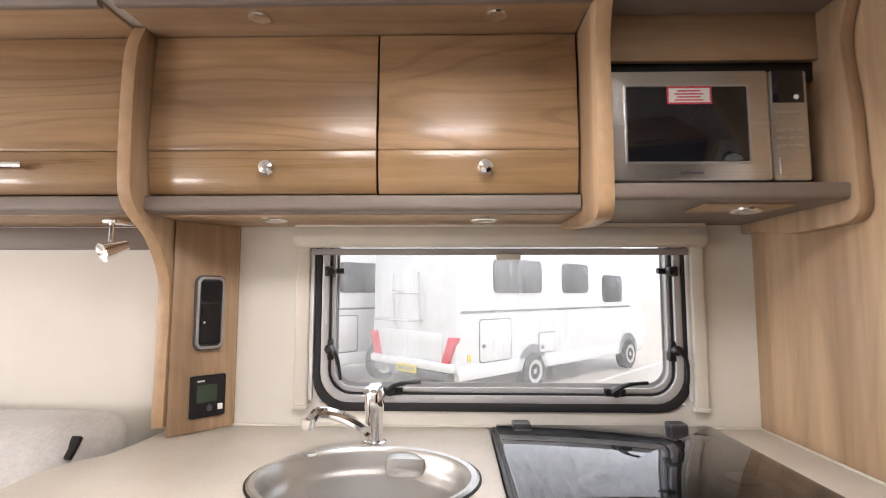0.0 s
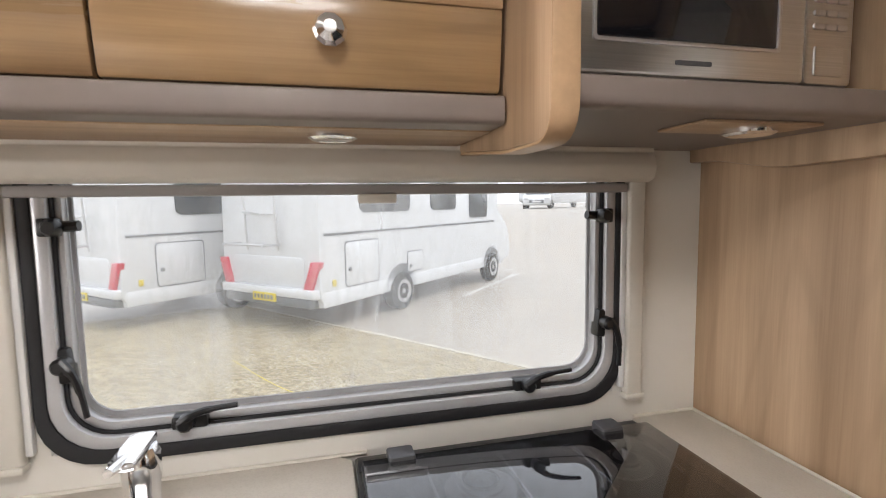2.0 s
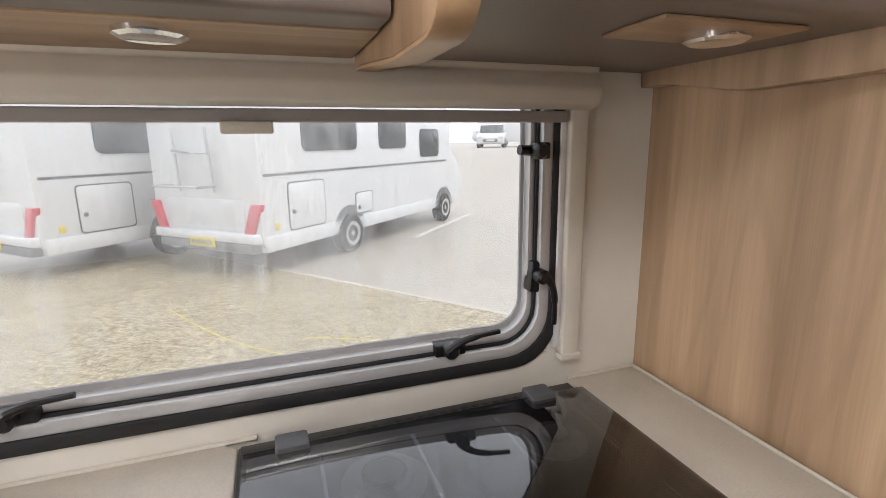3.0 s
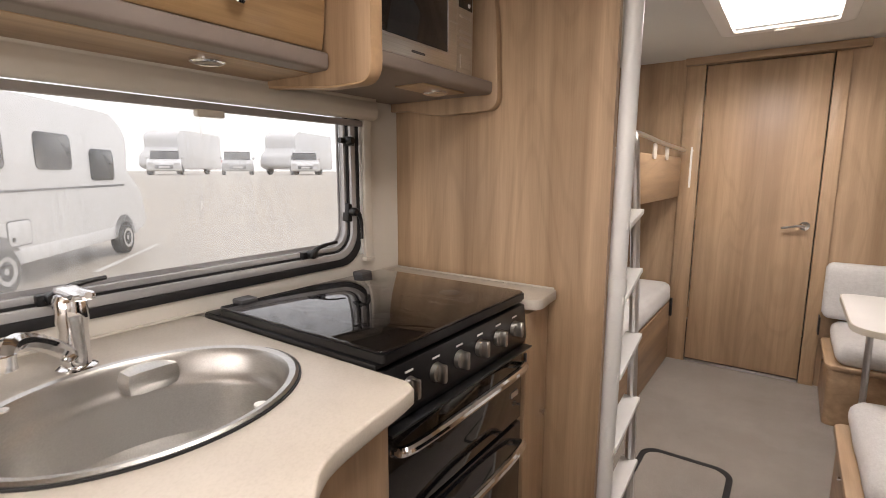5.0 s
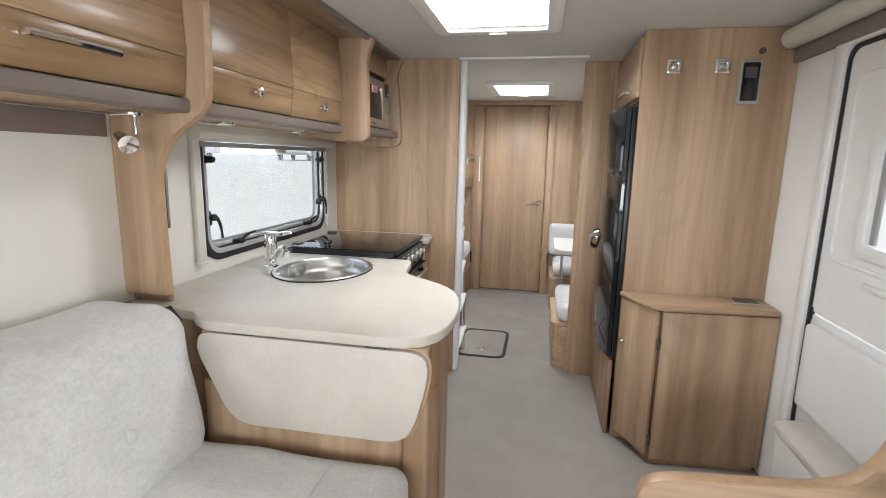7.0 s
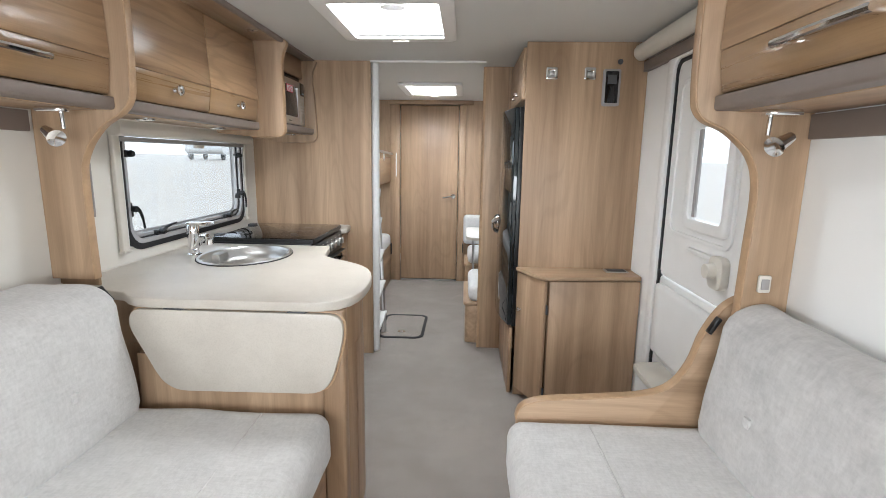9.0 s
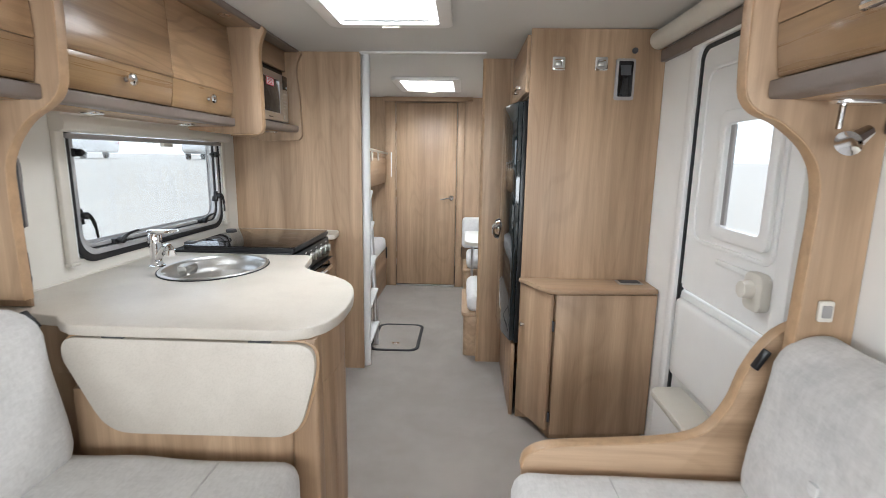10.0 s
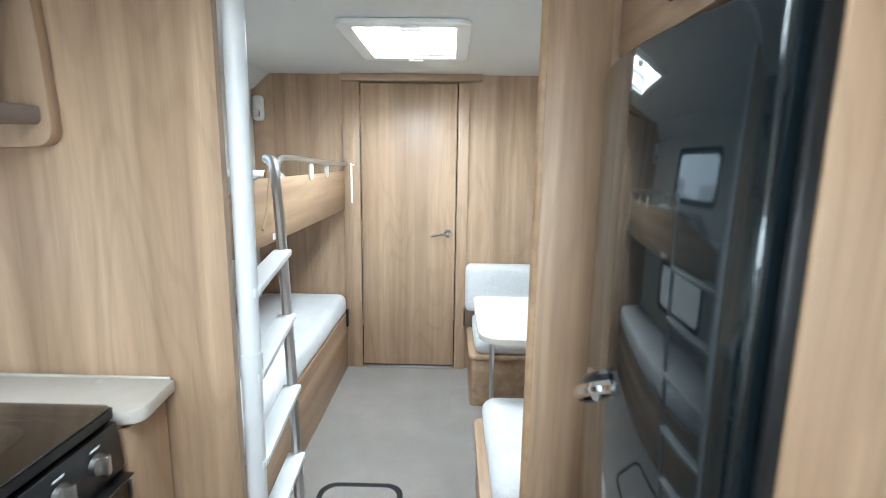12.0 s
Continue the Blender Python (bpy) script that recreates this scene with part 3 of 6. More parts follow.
part("screen_edge", ring(rrect(y0 + 0.039, y1 - 0.039, z0 + 0.043, z1 - 0.03, 0.058), rrect(y0 + 0.046, y1 - 0.046, z0 + 0.054, z1 - 0.04, 0.052), "x", XL - 0.040, XL - 0.0345), FLYSCREEN, w, "dotted grey screen print")
pane = part("pane", prism(rrect(y0 + 0.01, y1 - 0.01, z0 + 0.01, z1 - 0.005, 0.08), "x", XL - 0.046, XL - 0.043), WET, w, "wet clear acrylic pane")
pane.visible_shadow = False


def latch(y, z, turn):
    m = Matrix.Translation((XL - 0.010, y, z)) @ Matrix.Rotation(radians(turn), 4, "X")
    base = join(box(-0.016, 0.014, -0.030, 0.030, -0.012, 0.012, 0.005), lathe([(0.0, 0.0), (0.014, 0.0), (0.014, 0.02), (0.009, 0.026), (0, 0.026)], (0.012, -0.004, 0.004), "x", 12))
    b = part("latch", moved(base, m), BLACK, w, "black window latch")
    arm = tube(curve([(0.030, -0.012, 0.006), (0.034, 0.012, 0.022), (0.036, 0.045, 0.030), (0.036, 0.085, 0.033)]), [0.008] * 6 + [0.0065] * 6 + [0.005] * 7, 8)
    part("latch_handle", moved(arm, m), BLACK, b)


latch(-1.06, z0 + 0.034, 0)
latch(-0.412, z0 + 0.034, 0)
latch(y1 - 0.028, 1.118, -95)
latch(y0 + 0.028, 1.118, -85)
for y, s in ((y0 + 0.024, 1), (y1 - 0.024, -1)):
    part("stay_arm", tube([(XL - 0.030, y, 1.09), (XL - 0.024, y, 1.40)], 0.0085, 8), ALU, w, "slim aluminium window stay")
    kn = join(box(XL - 0.030, XL + 0.010, y - 0.014, y + 0.014, 1.335, 1.365, 0.004), lathe([(0.0, 0.0), (0.013, 0.0), (0.015, 0.012), (0.010, 0.022), (0, 0.022)], (XL + 0.008, y + s * 0.012, 1.35), "x", 12),
              tube([(XL, y + s * 0.01, 1.35), (XL + 0.002, y + s * 0.045, 1.352)], 0.009, 8))
    part("stay_knob", kn, BLACK, w, "black stay knob")

# blind over the window
bl = root("window_blind", (XL, (y0 + y1) / 2, 1.44), "cream blind cassette rolled up above the window", "blind")
prof = [(XL + 0.002, 1.422), (XL + 0.035, 1.418), (XL + 0.054, 1.426), (XL + 0.060, 1.450), (XL + 0.050, 1.474), (XL + 0.046, 1.478), (XL + 0.050, 1.486), (XL + 0.044, 1.500), (XL + 0.028, 1.508), (XL + 0.002, 1.508)]
part("cassette", prism(smooth_poly(prof, 0.006, 3), "y", -1.345, -0.157, 0.002), CREAM_PLASTIC, bl)
for y, s in ((-1.325, 1), (-0.172, -1)):
    part("side_channel", prism(rrect(XL + 0.001, XL + 0.022, y - 0.020, y + 0.020, 0.006, 3), "z", 0.962, 1.425, 0.003), CREAM_PLASTIC, bl)
    part("channel_lip", box(XL + 0.001, XL + 0.014, min(y + s * 0.0205, y + s * 0.032), max(y + s * 0.0205, y + s * 0.032), 0.975, 1.416, 0.002), ALU_WHITE, bl)
    part("end_cap", box(XL + 0.001, XL + 0.026, y - 0.022, y + 0.022, 0.950, 0.963, 0.003), CREAM_PLASTIC, bl)
part("bottom_bar", box(XL + 0.004, XL + 0.024, -1.300, -0.197, 1.398, 1.417, 0.004), GREY_TRIM, bl, "grey blind bottom bar")
part("pull_tab", prism(rrect(-0.755, -0.685, 1.382, 1.399, 0.004), "x", XL + 0.014, XL + 0.034, 0.003), CREAM_PLASTIC, bl, "beige pull tab")

# other windows, beside the bunks, the dinette and the lounge; lounge side windows are unseen, assumed
def side_window(number, x, out, y0, y1, z0, z1):
    g = root("window_%d" % number, (x, (y0 + y1) / 2, z0), "acrylic caravan window with a grey frame", "window", kind="structure")
    a, b = sorted((x - out * 0.004, x + out * 0.025))
    part("window_frame", ring(rrect(y0 - 0.02, y1 + 0.02, z0 - 0.02, z1 + 0.02, 0.06), rrect(y0 + 0.02, y1 - 0.02, z0 + 0.02, z1 - 0.02, 0.05), "x", a, b, 0.003), DARKGREY, g)
    a, b = sorted((x + out * 0.026, x + out * 0.03))
    p = part("pane", prism(rrect(y0, y1, z0, z1, 0.05), "x", a, b), PANE, g)
    p.visible_shadow = False


side_window(2, XL, -1, 0.75, 1.55, 0.66, 0.98)
side_window(3, XL, -1, 0.75, 1.45, 1.42, 1.74)
side_window(4, XR, 1, 0.65, 1.65, 0.92, 1.45)
side_window(5, XL, -1, -4.3, -3.2, 0.95, 1.45)
side_window(6, XR, 1, -4.3, -3.2, 0.95, 1.45)
g = root("window_7", (0.09, YF, 0.95), "wide acrylic front window of the lounge", "window", kind="structure")
part("window_frame", ring(rrect(-0.82, 1.0, 0.93, 1.62, 0.08), rrect(-0.77, 0.95, 0.98, 1.57, 0.06), "y", YF - 0.025, YF + 0.006, 0.003), DARKGREY, g)
p = part("pane", prism(rrect(-0.79, 0.97, 0.96, 1.59, 0.06), "y", YF - 0.032, YF - 0.028), PANE, g)
p.visible_shadow = False

# ---- kitchen: overhead lockers ----
def spotlight(y, x, z, k=1.0, lens=None):
    s = k
    r = root("downlight", (x, y, z), "small round chrome downlight set in the locker", "downlight", "locker downlights")
    part("bezel", lathe([(0.026 * k, 0.0), (0.036 * k, 0.0), (0.036 * k, -0.006 * s), (0.030 * k, -0.009 * s), (0.024 * k, -0.007 * s)], (x, y, z), "z", 20), CHROME, r)
    part("lens", lathe([(0.0, -0.003 * s), (0.024 * k, -0.003 * s), (0.022 * k, -0.006 * s), (0, -0.007 * s)], (x, y, z), "z", 16), lens or WHITE_PLASTIC, r)


def door_profile(x, s, top, lift=0.0):
    """Upper leaf of a locker door: gently bowed, ending on a ridge; s is the way into the room."""
    face = [(x + s * (0.004 + lift), 1.638), (x + s * (0.006 + lift), 1.645), (x + s * (0.003 + lift), 1.70), (x + s * 0.001, 1.78), (x - s * 0.003, 1.86), (x - s * 0.009, top)]
    return face + [(px - s * 0.016, pz) for px, pz in reversed(face)]


def band_profile(x, s):
    face = [(x - s * 0.014, 1.531), (x - s * 0.010, 1.535), (x - s * 0.004, 1.57), (x + s * 0.001, 1.61), (x + s * 0.003, 1.637)]
    return face + [(px - s * 0.016, pz) for px, pz in reversed(face)]


def round_knob(y, z, x, parent, s=1):
    """Faceted chrome knob."""
    bm = lathe([(0.010, 0.0), (0.007, 0.010 * s), (0.008, 0.014 * s), (0.019, 0.018 * s), (0.021, 0.024 * s), (0.017, 0.031 * s), (0.008, 0.034 * s), (0.0, 0.034 * s)], (x, y, z), "x", 10)
    return part("knob", bm, CHROME, parent, "round faceted chrome knob", smooth=15)


def bar_handle(y0, y1, z, x, s, parent):
    bm = join(tube(curve([(x + s * 0.028, y0, z), (x + s * 0.032, (y0 + y1) / 2, z), (x + s * 0.028, y1, z)]), 0.0085, 8),
              box(min(x, x + s * 0.034), max(x, x + s * 0.034), y0 + 0.006, y0 + 0.024, z - 0.008, z + 0.008, 0.003),
              box(min(x, x + s * 0.034), max(x, x + s * 0.034), y1 - 0.024, y1 - 0.006, z - 0.008, z + 0.008, 0.003))
    return part("handle", bm, CHROME, parent, "chrome bar handle")


def locker(ya, yb, x, s, wall, knobs=(), handles=(), splits=(), label=""):
    lo, hi = sorted((wall + s * 0.002, x - s * 0.07))
    r = root("overhead_locker", ((wall + x) / 2, (ya + yb) / 2, 1.49), label, "locker", "overhead lockers")
    part("carcass", box(lo, hi, ya, yb, 1.497, TOP - 0.002, 0.002), WOOD_Y, r)
    ys = [ya, *splits, yb]
    for a, b in zip(ys, ys[1:]):
        leaf = part("door", prism(door_profile(x, s, 1.938), "y", a + 0.0025, b - 0.0025, 0.0015), GLOSS_Y, r, "glossy bowed oak door")
        part("door_band", prism(band_profile(x, s), "y", a + 0.0025, b - 0.0025, 0.0015), BAND_Y, leaf, "darker lower band")
        for k in knobs:
            if a < k < b:
                round_knob(k, 1.590, x, leaf, s)
        for h0, h1 in handles:
            if a < (h0 + h1) / 2 < b:
                bar_handle(h0, h1, 1.597, x, s, leaf)
        for k in (a, b):
            # dark strips put the shade of the door gaps into colour
            part("gap_strip", box(*sorted((x - s * 0.06, x - s * 0.03)), max(ya, k - 0.004), min(yb, k + 0.004), 1.53, 1.93, 0), DARKGAP, r)
    part("light_rail", prism(smooth_poly([(x - s * 0.055, 1.486), (x + s * 0.004, 1.486), (x + s * 0.004, 1.525), (x - s * 0.055, 1.529)], (0, 0.012, 0.006, 0), 4), "y", ya, yb), TAUPE, r, "taupe light rail")
    part("under_board", box(*sorted((wall + s * 0.001, x - s * 0.056)), ya, yb, 1.484, 1.4965, 0.001), WOOD_Y, r)
    part("top_fillet", box(*sorted((x - s * 0.085, x - s * 0.035)), ya, yb, 1.9385, TOP - 0.003, 0.001), WOOD_Y, r)
    part("cornice", box(*sorted((x - s * 0.034, x + s * 0.130)), ya, yb, 1.940, 1.9485, 0.001), WOOD_Y, r)
    part("cornice_edge", prism(smooth_poly([(x + s * 0.1305, 1.932), (x + s * 0.148, 1.930), (x + s * 0.156, 1.9485), (x + s * 0.1305, 1.9485)], (0.002, 0.006, 0.003, 0), 3), "y", ya, yb), TAUPE, r, "taupe cornice edge")
    return r


locker(-1.643, -0.572, -0.79, 1, XL, knobs=(-1.335, -0.803), splits=(-1.068,), label="wide oak overhead locker above the sink with two knobs")
locker(-2.75, -1.681, -0.79, 1, XL, handles=((-2.15, -1.935),), label="oak overhead locker above the sofa with a bar handle")
locker(-3.80, -2.754, -0.79, 1, XL, handles=((-3.38, -3.17),), label="oak overhead locker further along the sofa")
for y in (-1.36, -0.80):
    spotlight(y, -0.90, 1.484)
    spotlight(y + 0.02, -0.71, 1.940, 0.72, GREY_TRIM)

# shaped end panels of the locker run
left_end = curve([(-0.765, 1.945, 0), (-0.735, 1.85, 0), (-0.735, 1.60, 0), (-0.755, 1.50, 0), (-0.85, 1.43, 0), (-0.912, 1.34, 0), (-0.925, 1.24, 0), (-0.922, 0.93, 0)], 5)
edged_panel("locker_end_panel", left_end, [(XL + 0.002, 0.93), (XL + 0.002, 1.945)], -1.677, -1.647, WOOD_Z, "oak end panel with a swept curve down to the worktop", "end panel")
mid_end = [Vector((*q, 0)) for q in smooth_poly([(XL + 0.002, 1.945), (-0.62, 1.945), (-0.66, 1.86), (-0.655, 1.70), (-0.655, 1.452), (-0.80, 1.452), (-1.0, 1.472), (XL + 0.002, 1.47)], (0, 0.03, 0.06, 0.06, 0.045, 0.02, 0.02, 0), 6)]
edged_panel("locker_end_panel", mid_end[1:-1], [(XL + 0.002, 1.47), (XL + 0.002, 1.945)], -0.568, -0.535, WOOD_Z, "oak end panel with rounded front between locker and microwave", "end panel")

# upright post with the socket and the heating control
p = root("post", (-0.99, -1.56, 0.93), "oak upright post behind the worktop", "post")
part("body", prism([(XL + 0.001, -1.645), (-0.931, -1.645), (-0.925, -1.640), (-1.055, -1.526), (XL + 0.001, -1.522)], "z", 0.902, 1.483, 0.002), WOOD_Z, p)
# both plates sit on the slanted face of the post
ONPOST = Matrix.Translation((-1.000, -1.577, 0)) @ Matrix(((0.669, -0.743, 0, 0), (0.743, 0.669, 0, 0), (0, 0, 1, 0), (0, 0, 0, 1))) @ Matrix.Diagonal((1, 0.85, 1, 1)) @ Matrix.Translation((0.907, 1.540, 0))
sk = root("switch_panel", (-1.0, -1.58, 1.13), "dark grey double switch and socket plate on the oak post", "socket")
part("plate", moved(prism(rrect(-1.590, -1.494, 1.125, 1.335, 0.022), "x", -0.907, -0.893, 0.004), ONPOST), DARKGREY, sk)
part("bezel", moved(ring(rrect(-1.586, -1.498, 1.129, 1.331, 0.02), rrect(-1.578, -1.506, 1.137, 1.323, 0.015), "x", -0.894, -0.887, 0.002), ONPOST), GREY_TRIM, sk)
part("switch_module", moved(prism(rrect(-1.574, -1.510, 1.262, 1.318, 0.004), "x", -0.894, -0.885, 0.002), ONPOST), BLACK, sk)
part("socket_module", moved(prism(rrect(-1.574, -1.510, 1.142, 1.256, 0.004), "x", -0.894, -0.887, 0.002), ONPOST), BLACK, sk)
for y, z in ((-1.542, 1.232), (-1.556, 1.206), (-1.528, 1.206)):
    part("socket_hole", moved(box(-0.888, -0.8862, y - 0.005, y + 0.005, z - 0.004, z + 0.004, 0), ONPOST), RUBBER, sk)
part("led", moved(box(-0.887, -0.884, -1.566, -1.560, 1.2, 1.206, 0.001), ONPOST), WHITE_INK, sk)
hc = root("heating_control", (-1.0, -1.58, 0.94), "black heating control with a grey-green display on the post", "control panel")
part("plate", moved(prism(rrect(-1.592, -1.478, 0.940, 1.055, 0.006), "x", -0.907, -0.897, 0.003), ONPOST), BLACK, hc)
part("display", moved(prism(rrect(-1.572, -1.508, 0.982, 1.030, 0.003), "x", -0.898, -0.8955, 0.001), ONPOST), SCREEN, hc, "unlit grey-green display")
part("dial", moved(lathe([(0.0, 0.0), (0.009, 0.0), (0.009, 0.005), (0, 0.005)], (-0.897, -1.532, 0.966), "x", 12), ONPOST), DARKGREY, hc)
part("key", moved(box(-0.898, -0.894, -1.505, -1.488, 0.957, 0.974, 0.002), ONPOST), WHITE_INK, hc, "pale printed key")
part("caption_bar", moved(box(-0.898, -0.8962, -1.572, -1.548, 1.038, 1.043, 0), ONPOST), WHITE_INK, hc)

# ---- microwave in its niche ----
n = root("microwave_niche", (-0.87, -0.27, 1.44), "open oak niche with shelf beside the overhead locker", "niche")
part("shelf", prism(smooth_poly([(XL + 0.002, 1.487), (-0.655, 1.487), (-0.655, 1.525), (XL + 0.002, 1.525)], (0, 0.015, 0.008, 0), 4), "y", -0.534, -0.035), TAUPE, n, "taupe-edged shelf")
part("side_panel", prism(smooth_poly([(XL + 0.002, 1.945), (-0.62, 1.945), (-0.665, 1.86), (-0.645, 1.70), (-0.635, 1.44), (-0.86, 1.435), (-1.0, 1.46), (XL + 0.002, 1.46)], (0, 0.03, 0.06, 0.06, 0.05, 0.02, 0.02, 0), 6), "y", -0.033, -0.002, 0.004), WOOD_Z, n)
part("top_board", box(-0.740, -0.722, -0.533, -0.034, 1.828, TOP - 0.003, 0.002), WOOD_Y, n)
# black sheet stands in for the shade in the gap over the microwave
part("gap_liner", box(-0.752, -0.742, -0.533, -0.034, 1.786, 1.845, 0.0), BLACK, n, "black sheet standing in for shade above the microwave")
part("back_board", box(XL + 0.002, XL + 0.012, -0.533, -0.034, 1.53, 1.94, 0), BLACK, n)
part("top_cornice", prism(smooth_poly([(-0.720, 1.938), (-0.64, 1.936), (-0.64, 1.948), (-0.720, 1.948)], 0.004, 3), "y", -0.532, -0.036), TAUPE, n)
part("under_light_plate", box(-0.80, -0.70, -0.32, -0.12, 1.482, 1.4868, 0.002), WOOD_Y, n)
spotlight(-0.20, -0.75, 1.482)
m = root("microwave", (-0.85, -0.30, 1.527), "stainless steel microwave with a dark glass door on the niche shelf", "microwave")
part("casing", box(-1.045, -0.712, -0.488, -0.045, 1.534, 1.785, 0.006), DARKGREY, m)
dr = part("door", prism(rrect(-0.490, -0.128, 1.536, 1.790, 0.008), "x", -0.711, -0.694, 0.004), STEEL, m, "brushed steel door")
part("door_glass", prism(rrect(-0.447, -0.178, 1.580, 1.752, 0.004), "x", -0.6945, -0.692, 0.001), BLACK_GLASS, dr, "black door glass")
part("glass_trim", ring(rrect(-0.453, -0.172, 1.574, 1.758, 0.005), rrect(-0.448, -0.177, 1.579, 1.753, 0.004), "x", -0.6945, -0.6905, 0.001), ALU, dr)
part("door_line", box(-0.6945, -0.6925, -0.489, -0.454, 1.664, 1.668, 0), ALU, dr)
part("door_line", box(-0.6945, -0.6925, -0.171, -0.129, 1.664, 1.668, 0), ALU, dr)
part("badge", prism(rrect(-0.335, -0.280, 1.551, 1.557, 0.002, 2), "x", -0.6945, -0.6925), DARKGREY, dr, "small dark badge")
st = part("warning_sticker", box(-0.6922, -0.6908, -0.356, -0.258, 1.712, 1.751, 0), WHITE_INK, dr, "white warning sticker with red border")
part("sticker_border", ring(rrect(-0.357, -0.257, 1.711, 1.752, 0.001, 2), rrect(-0.353, -0.261, 1.715, 1.748, 0.001, 2), "x", -0.6912, -0.6900), RED_INK, st)
part("sticker_print", join(*[box(-0.6910, -0.6902, -0.340 + 0.006 * (k % 2), -0.276 - 0.006 * (k % 2), 1.719 + 0.007 * k, 1.722 + 0.007 * k, 0) for k in range(4)]), RED_INK, st)
cp = part("control_panel", prism(rrect(-0.126, -0.042, 1.536, 1.790, 0.008), "x", -0.711, -0.695, 0.004), STEEL, m, "steel control strip")
part("display", box(-0.6955, -0.6935, -0.120, -0.050, 1.714, 1.788, 0.001), BLACK_GLASS, cp, "black display")
part("sticker_dot", lathe([(0.0, 0), (0.006, 0), (0.005, 0.002), (0, 0.002)], (-0.6935, -0.068, 1.727), "x", 10), WHITE_INK, cp)
for z in (1.692, 1.650, 1.632, 1.614):
    for y in (-0.106, -0.086, -0.066):
        part("button", prism(rrect(y - 0.0095, y + 0.0095, z - 0.004, z + 0.004, 0.003, 3), "x", -0.6955, -0.6915, 0.001), ALU, cp)
part("open_button", prism(rrect(-0.112, -0.062, 1.548, 1.588, 0.003, 3), "x", -0.6955, -0.692, 0.001), STEEL, cp)
m.location.y -= 0.042

# ---- worktop with the sink ----
SX, SY, SRX, SRY = -0.672, -1.066, 0.185, 0.226
edge = curve([(-0.362, -0.786, 0), (-0.350, -0.84, 0), (-0.340, -0.92, 0), (-0.318, -1.02, 0), (-0.262, -1.085, 0), (-0.16, -1.16, 0), (-0.075, -1.26, 0), (-0.030, -1.40, 0), (-0.018, -1.55, 0), (-0.030, -1.67, 0), (-0.070, -1.745, 0), (-0.14, -1.775, 0)], 5)
outline = [(p.x, p.y) for p in edge] + [(-0.70, -1.778), (-0.75, -1.765), (-0.785, -1.715), (-0.89, -1.697), (XL + 0.002, -1.693), (XL + 0.002, -0.778), (-0.375, -0.778)]


def holed_slab(outline, cx, cy, rx, ry, za, zb):
    """A slab with an oval hole: both outlines are sampled by the same angles from the hole's centre."""
    n = 96
    poly = [Vector(p) for p in outline]
    outer, inner = [], []
    for k in range(n):
        a = 2 * math.pi * k / n
        d = Vector((math.cos(a), math.sin(a)))
        far = 0.0
        for p, q in zip(poly, poly[1:] + poly[:1]):
            e = q - p
            den = d.x * e.y - d.y * e.x
            if abs(den) < 1e-9:
                continue
            o = p - Vector((cx, cy))
            t, s = (o.x * e.y - o.y * e.x) / den, (o.x * d.y - o.y * d.x) / den
            if t > 0 and -1e-6 <= s <= 1 + 1e-6:
                far = max(far, t)
        outer.append((cx + d.x * far, cy + d.y * far))
        inner.append((cx + rx * math.cos(a), cy + ry * math.sin(a)))
    return ring(outer, inner, "z", za, zb, 0.0)


wt = root("worktop", (-0.5, -1.3, 0.868), "cream speckled worktop with a rounded peninsula and cut-out for the sink", "worktop")
part("slab", bev(holed_slab(outline, SX, SY, SRX, SRY, 0.868, 0.900), 0.005, 3, 60), WORKTOP, wt)
part("wall_seal", tube([(XL + 0.004, -1.69, 0.9015), (XL + 0.004, -0.75, 0.9015)], 0.004, 6), CREAM_PLASTIC, wt, "cream sealant bead")
ws = root("worktop_strip", (-0.75, -0.08, 0.868), "narrow cream worktop strip between cooker and partition", "worktop")
part("slab", prism(smooth_poly([(XL + 0.002, -0.003), (XL + 0.002, -0.165), (-0.418, -0.165), (-0.432, -0.05), (-0.435, -0.003)], (0, 0, 0.05, 0.02, 0), 6), "z", 0.868, 0.900, 0.006), WORKTOP, ws)
part("wall_seal", join(tube([(XL + 0.004, -0.16, 0.9015), (XL + 0.004, -0.006, 0.9015)], 0.004, 6), tube([(XL + 0.006, -0.005, 0.9015), (-0.445, -0.005, 0.9015)], 0.0035, 6)), CREAM_PLASTIC, ws, "cream sealant bead")
part("screw_cap", lathe([(0.0, 0.0), (0.009, 0.0), (0.008, 0.003), (0.0, 0.004)], (-0.60, -0.03, 0.900), "z", 12), CREAM_PLASTIC, ws, "small cream screw cap")
s = root("sink", (SX, SY, 0.73), "oval stainless steel sink bowl set in the worktop", "sink")
part("bowl", lathe([(1.06, 0.001), (1.065, 0.005), (1.04, 0.008), (0.99, 0.006), (0.955, -0.004), (0.945, -0.03), (0.92, -0.045), (0.90, -0.050), (0.885, -0.06), (0.86, -0.11), (0.80, -0.145), (0.66, -0.160), (0.2, -0.166), (0.0, -0.166)], (SX, SY, 0.900), "z", 64, SRX, SRY, close=True, start=False), BOWL, s, "brushed steel bowl")
part("rim_seal", ring([(SX + 1.085 * SRX * math.cos(a), SY + 1.085 * SRY * math.sin(a)) for a in np.linspace(0, 2 * math.pi, 65)[:-1]],
     [(SX + 1.03 * SRX * math.cos(a), SY + 1.03 * SRY * math.sin(a)) for a in np.linspace(0, 2 * math.pi, 65)[:-1]], "z", 0.9002, 0.9035), RUBBER, s, "thin black seal")
part("waste_ring", lathe([(0.0, 0.0), (0.045, 0.0), (0.045, 0.004), (0.03, 0.002), (0.0, 0.002)], (SX, SY, 0.735), "z", 24), CHROME, s)
part("overflow_box", roundbox(SX - 0.20, SX - 0.135, SY + 0.02, SY + 0.12, 0.845, 0.898, 0.02, 5), BOWL, s)
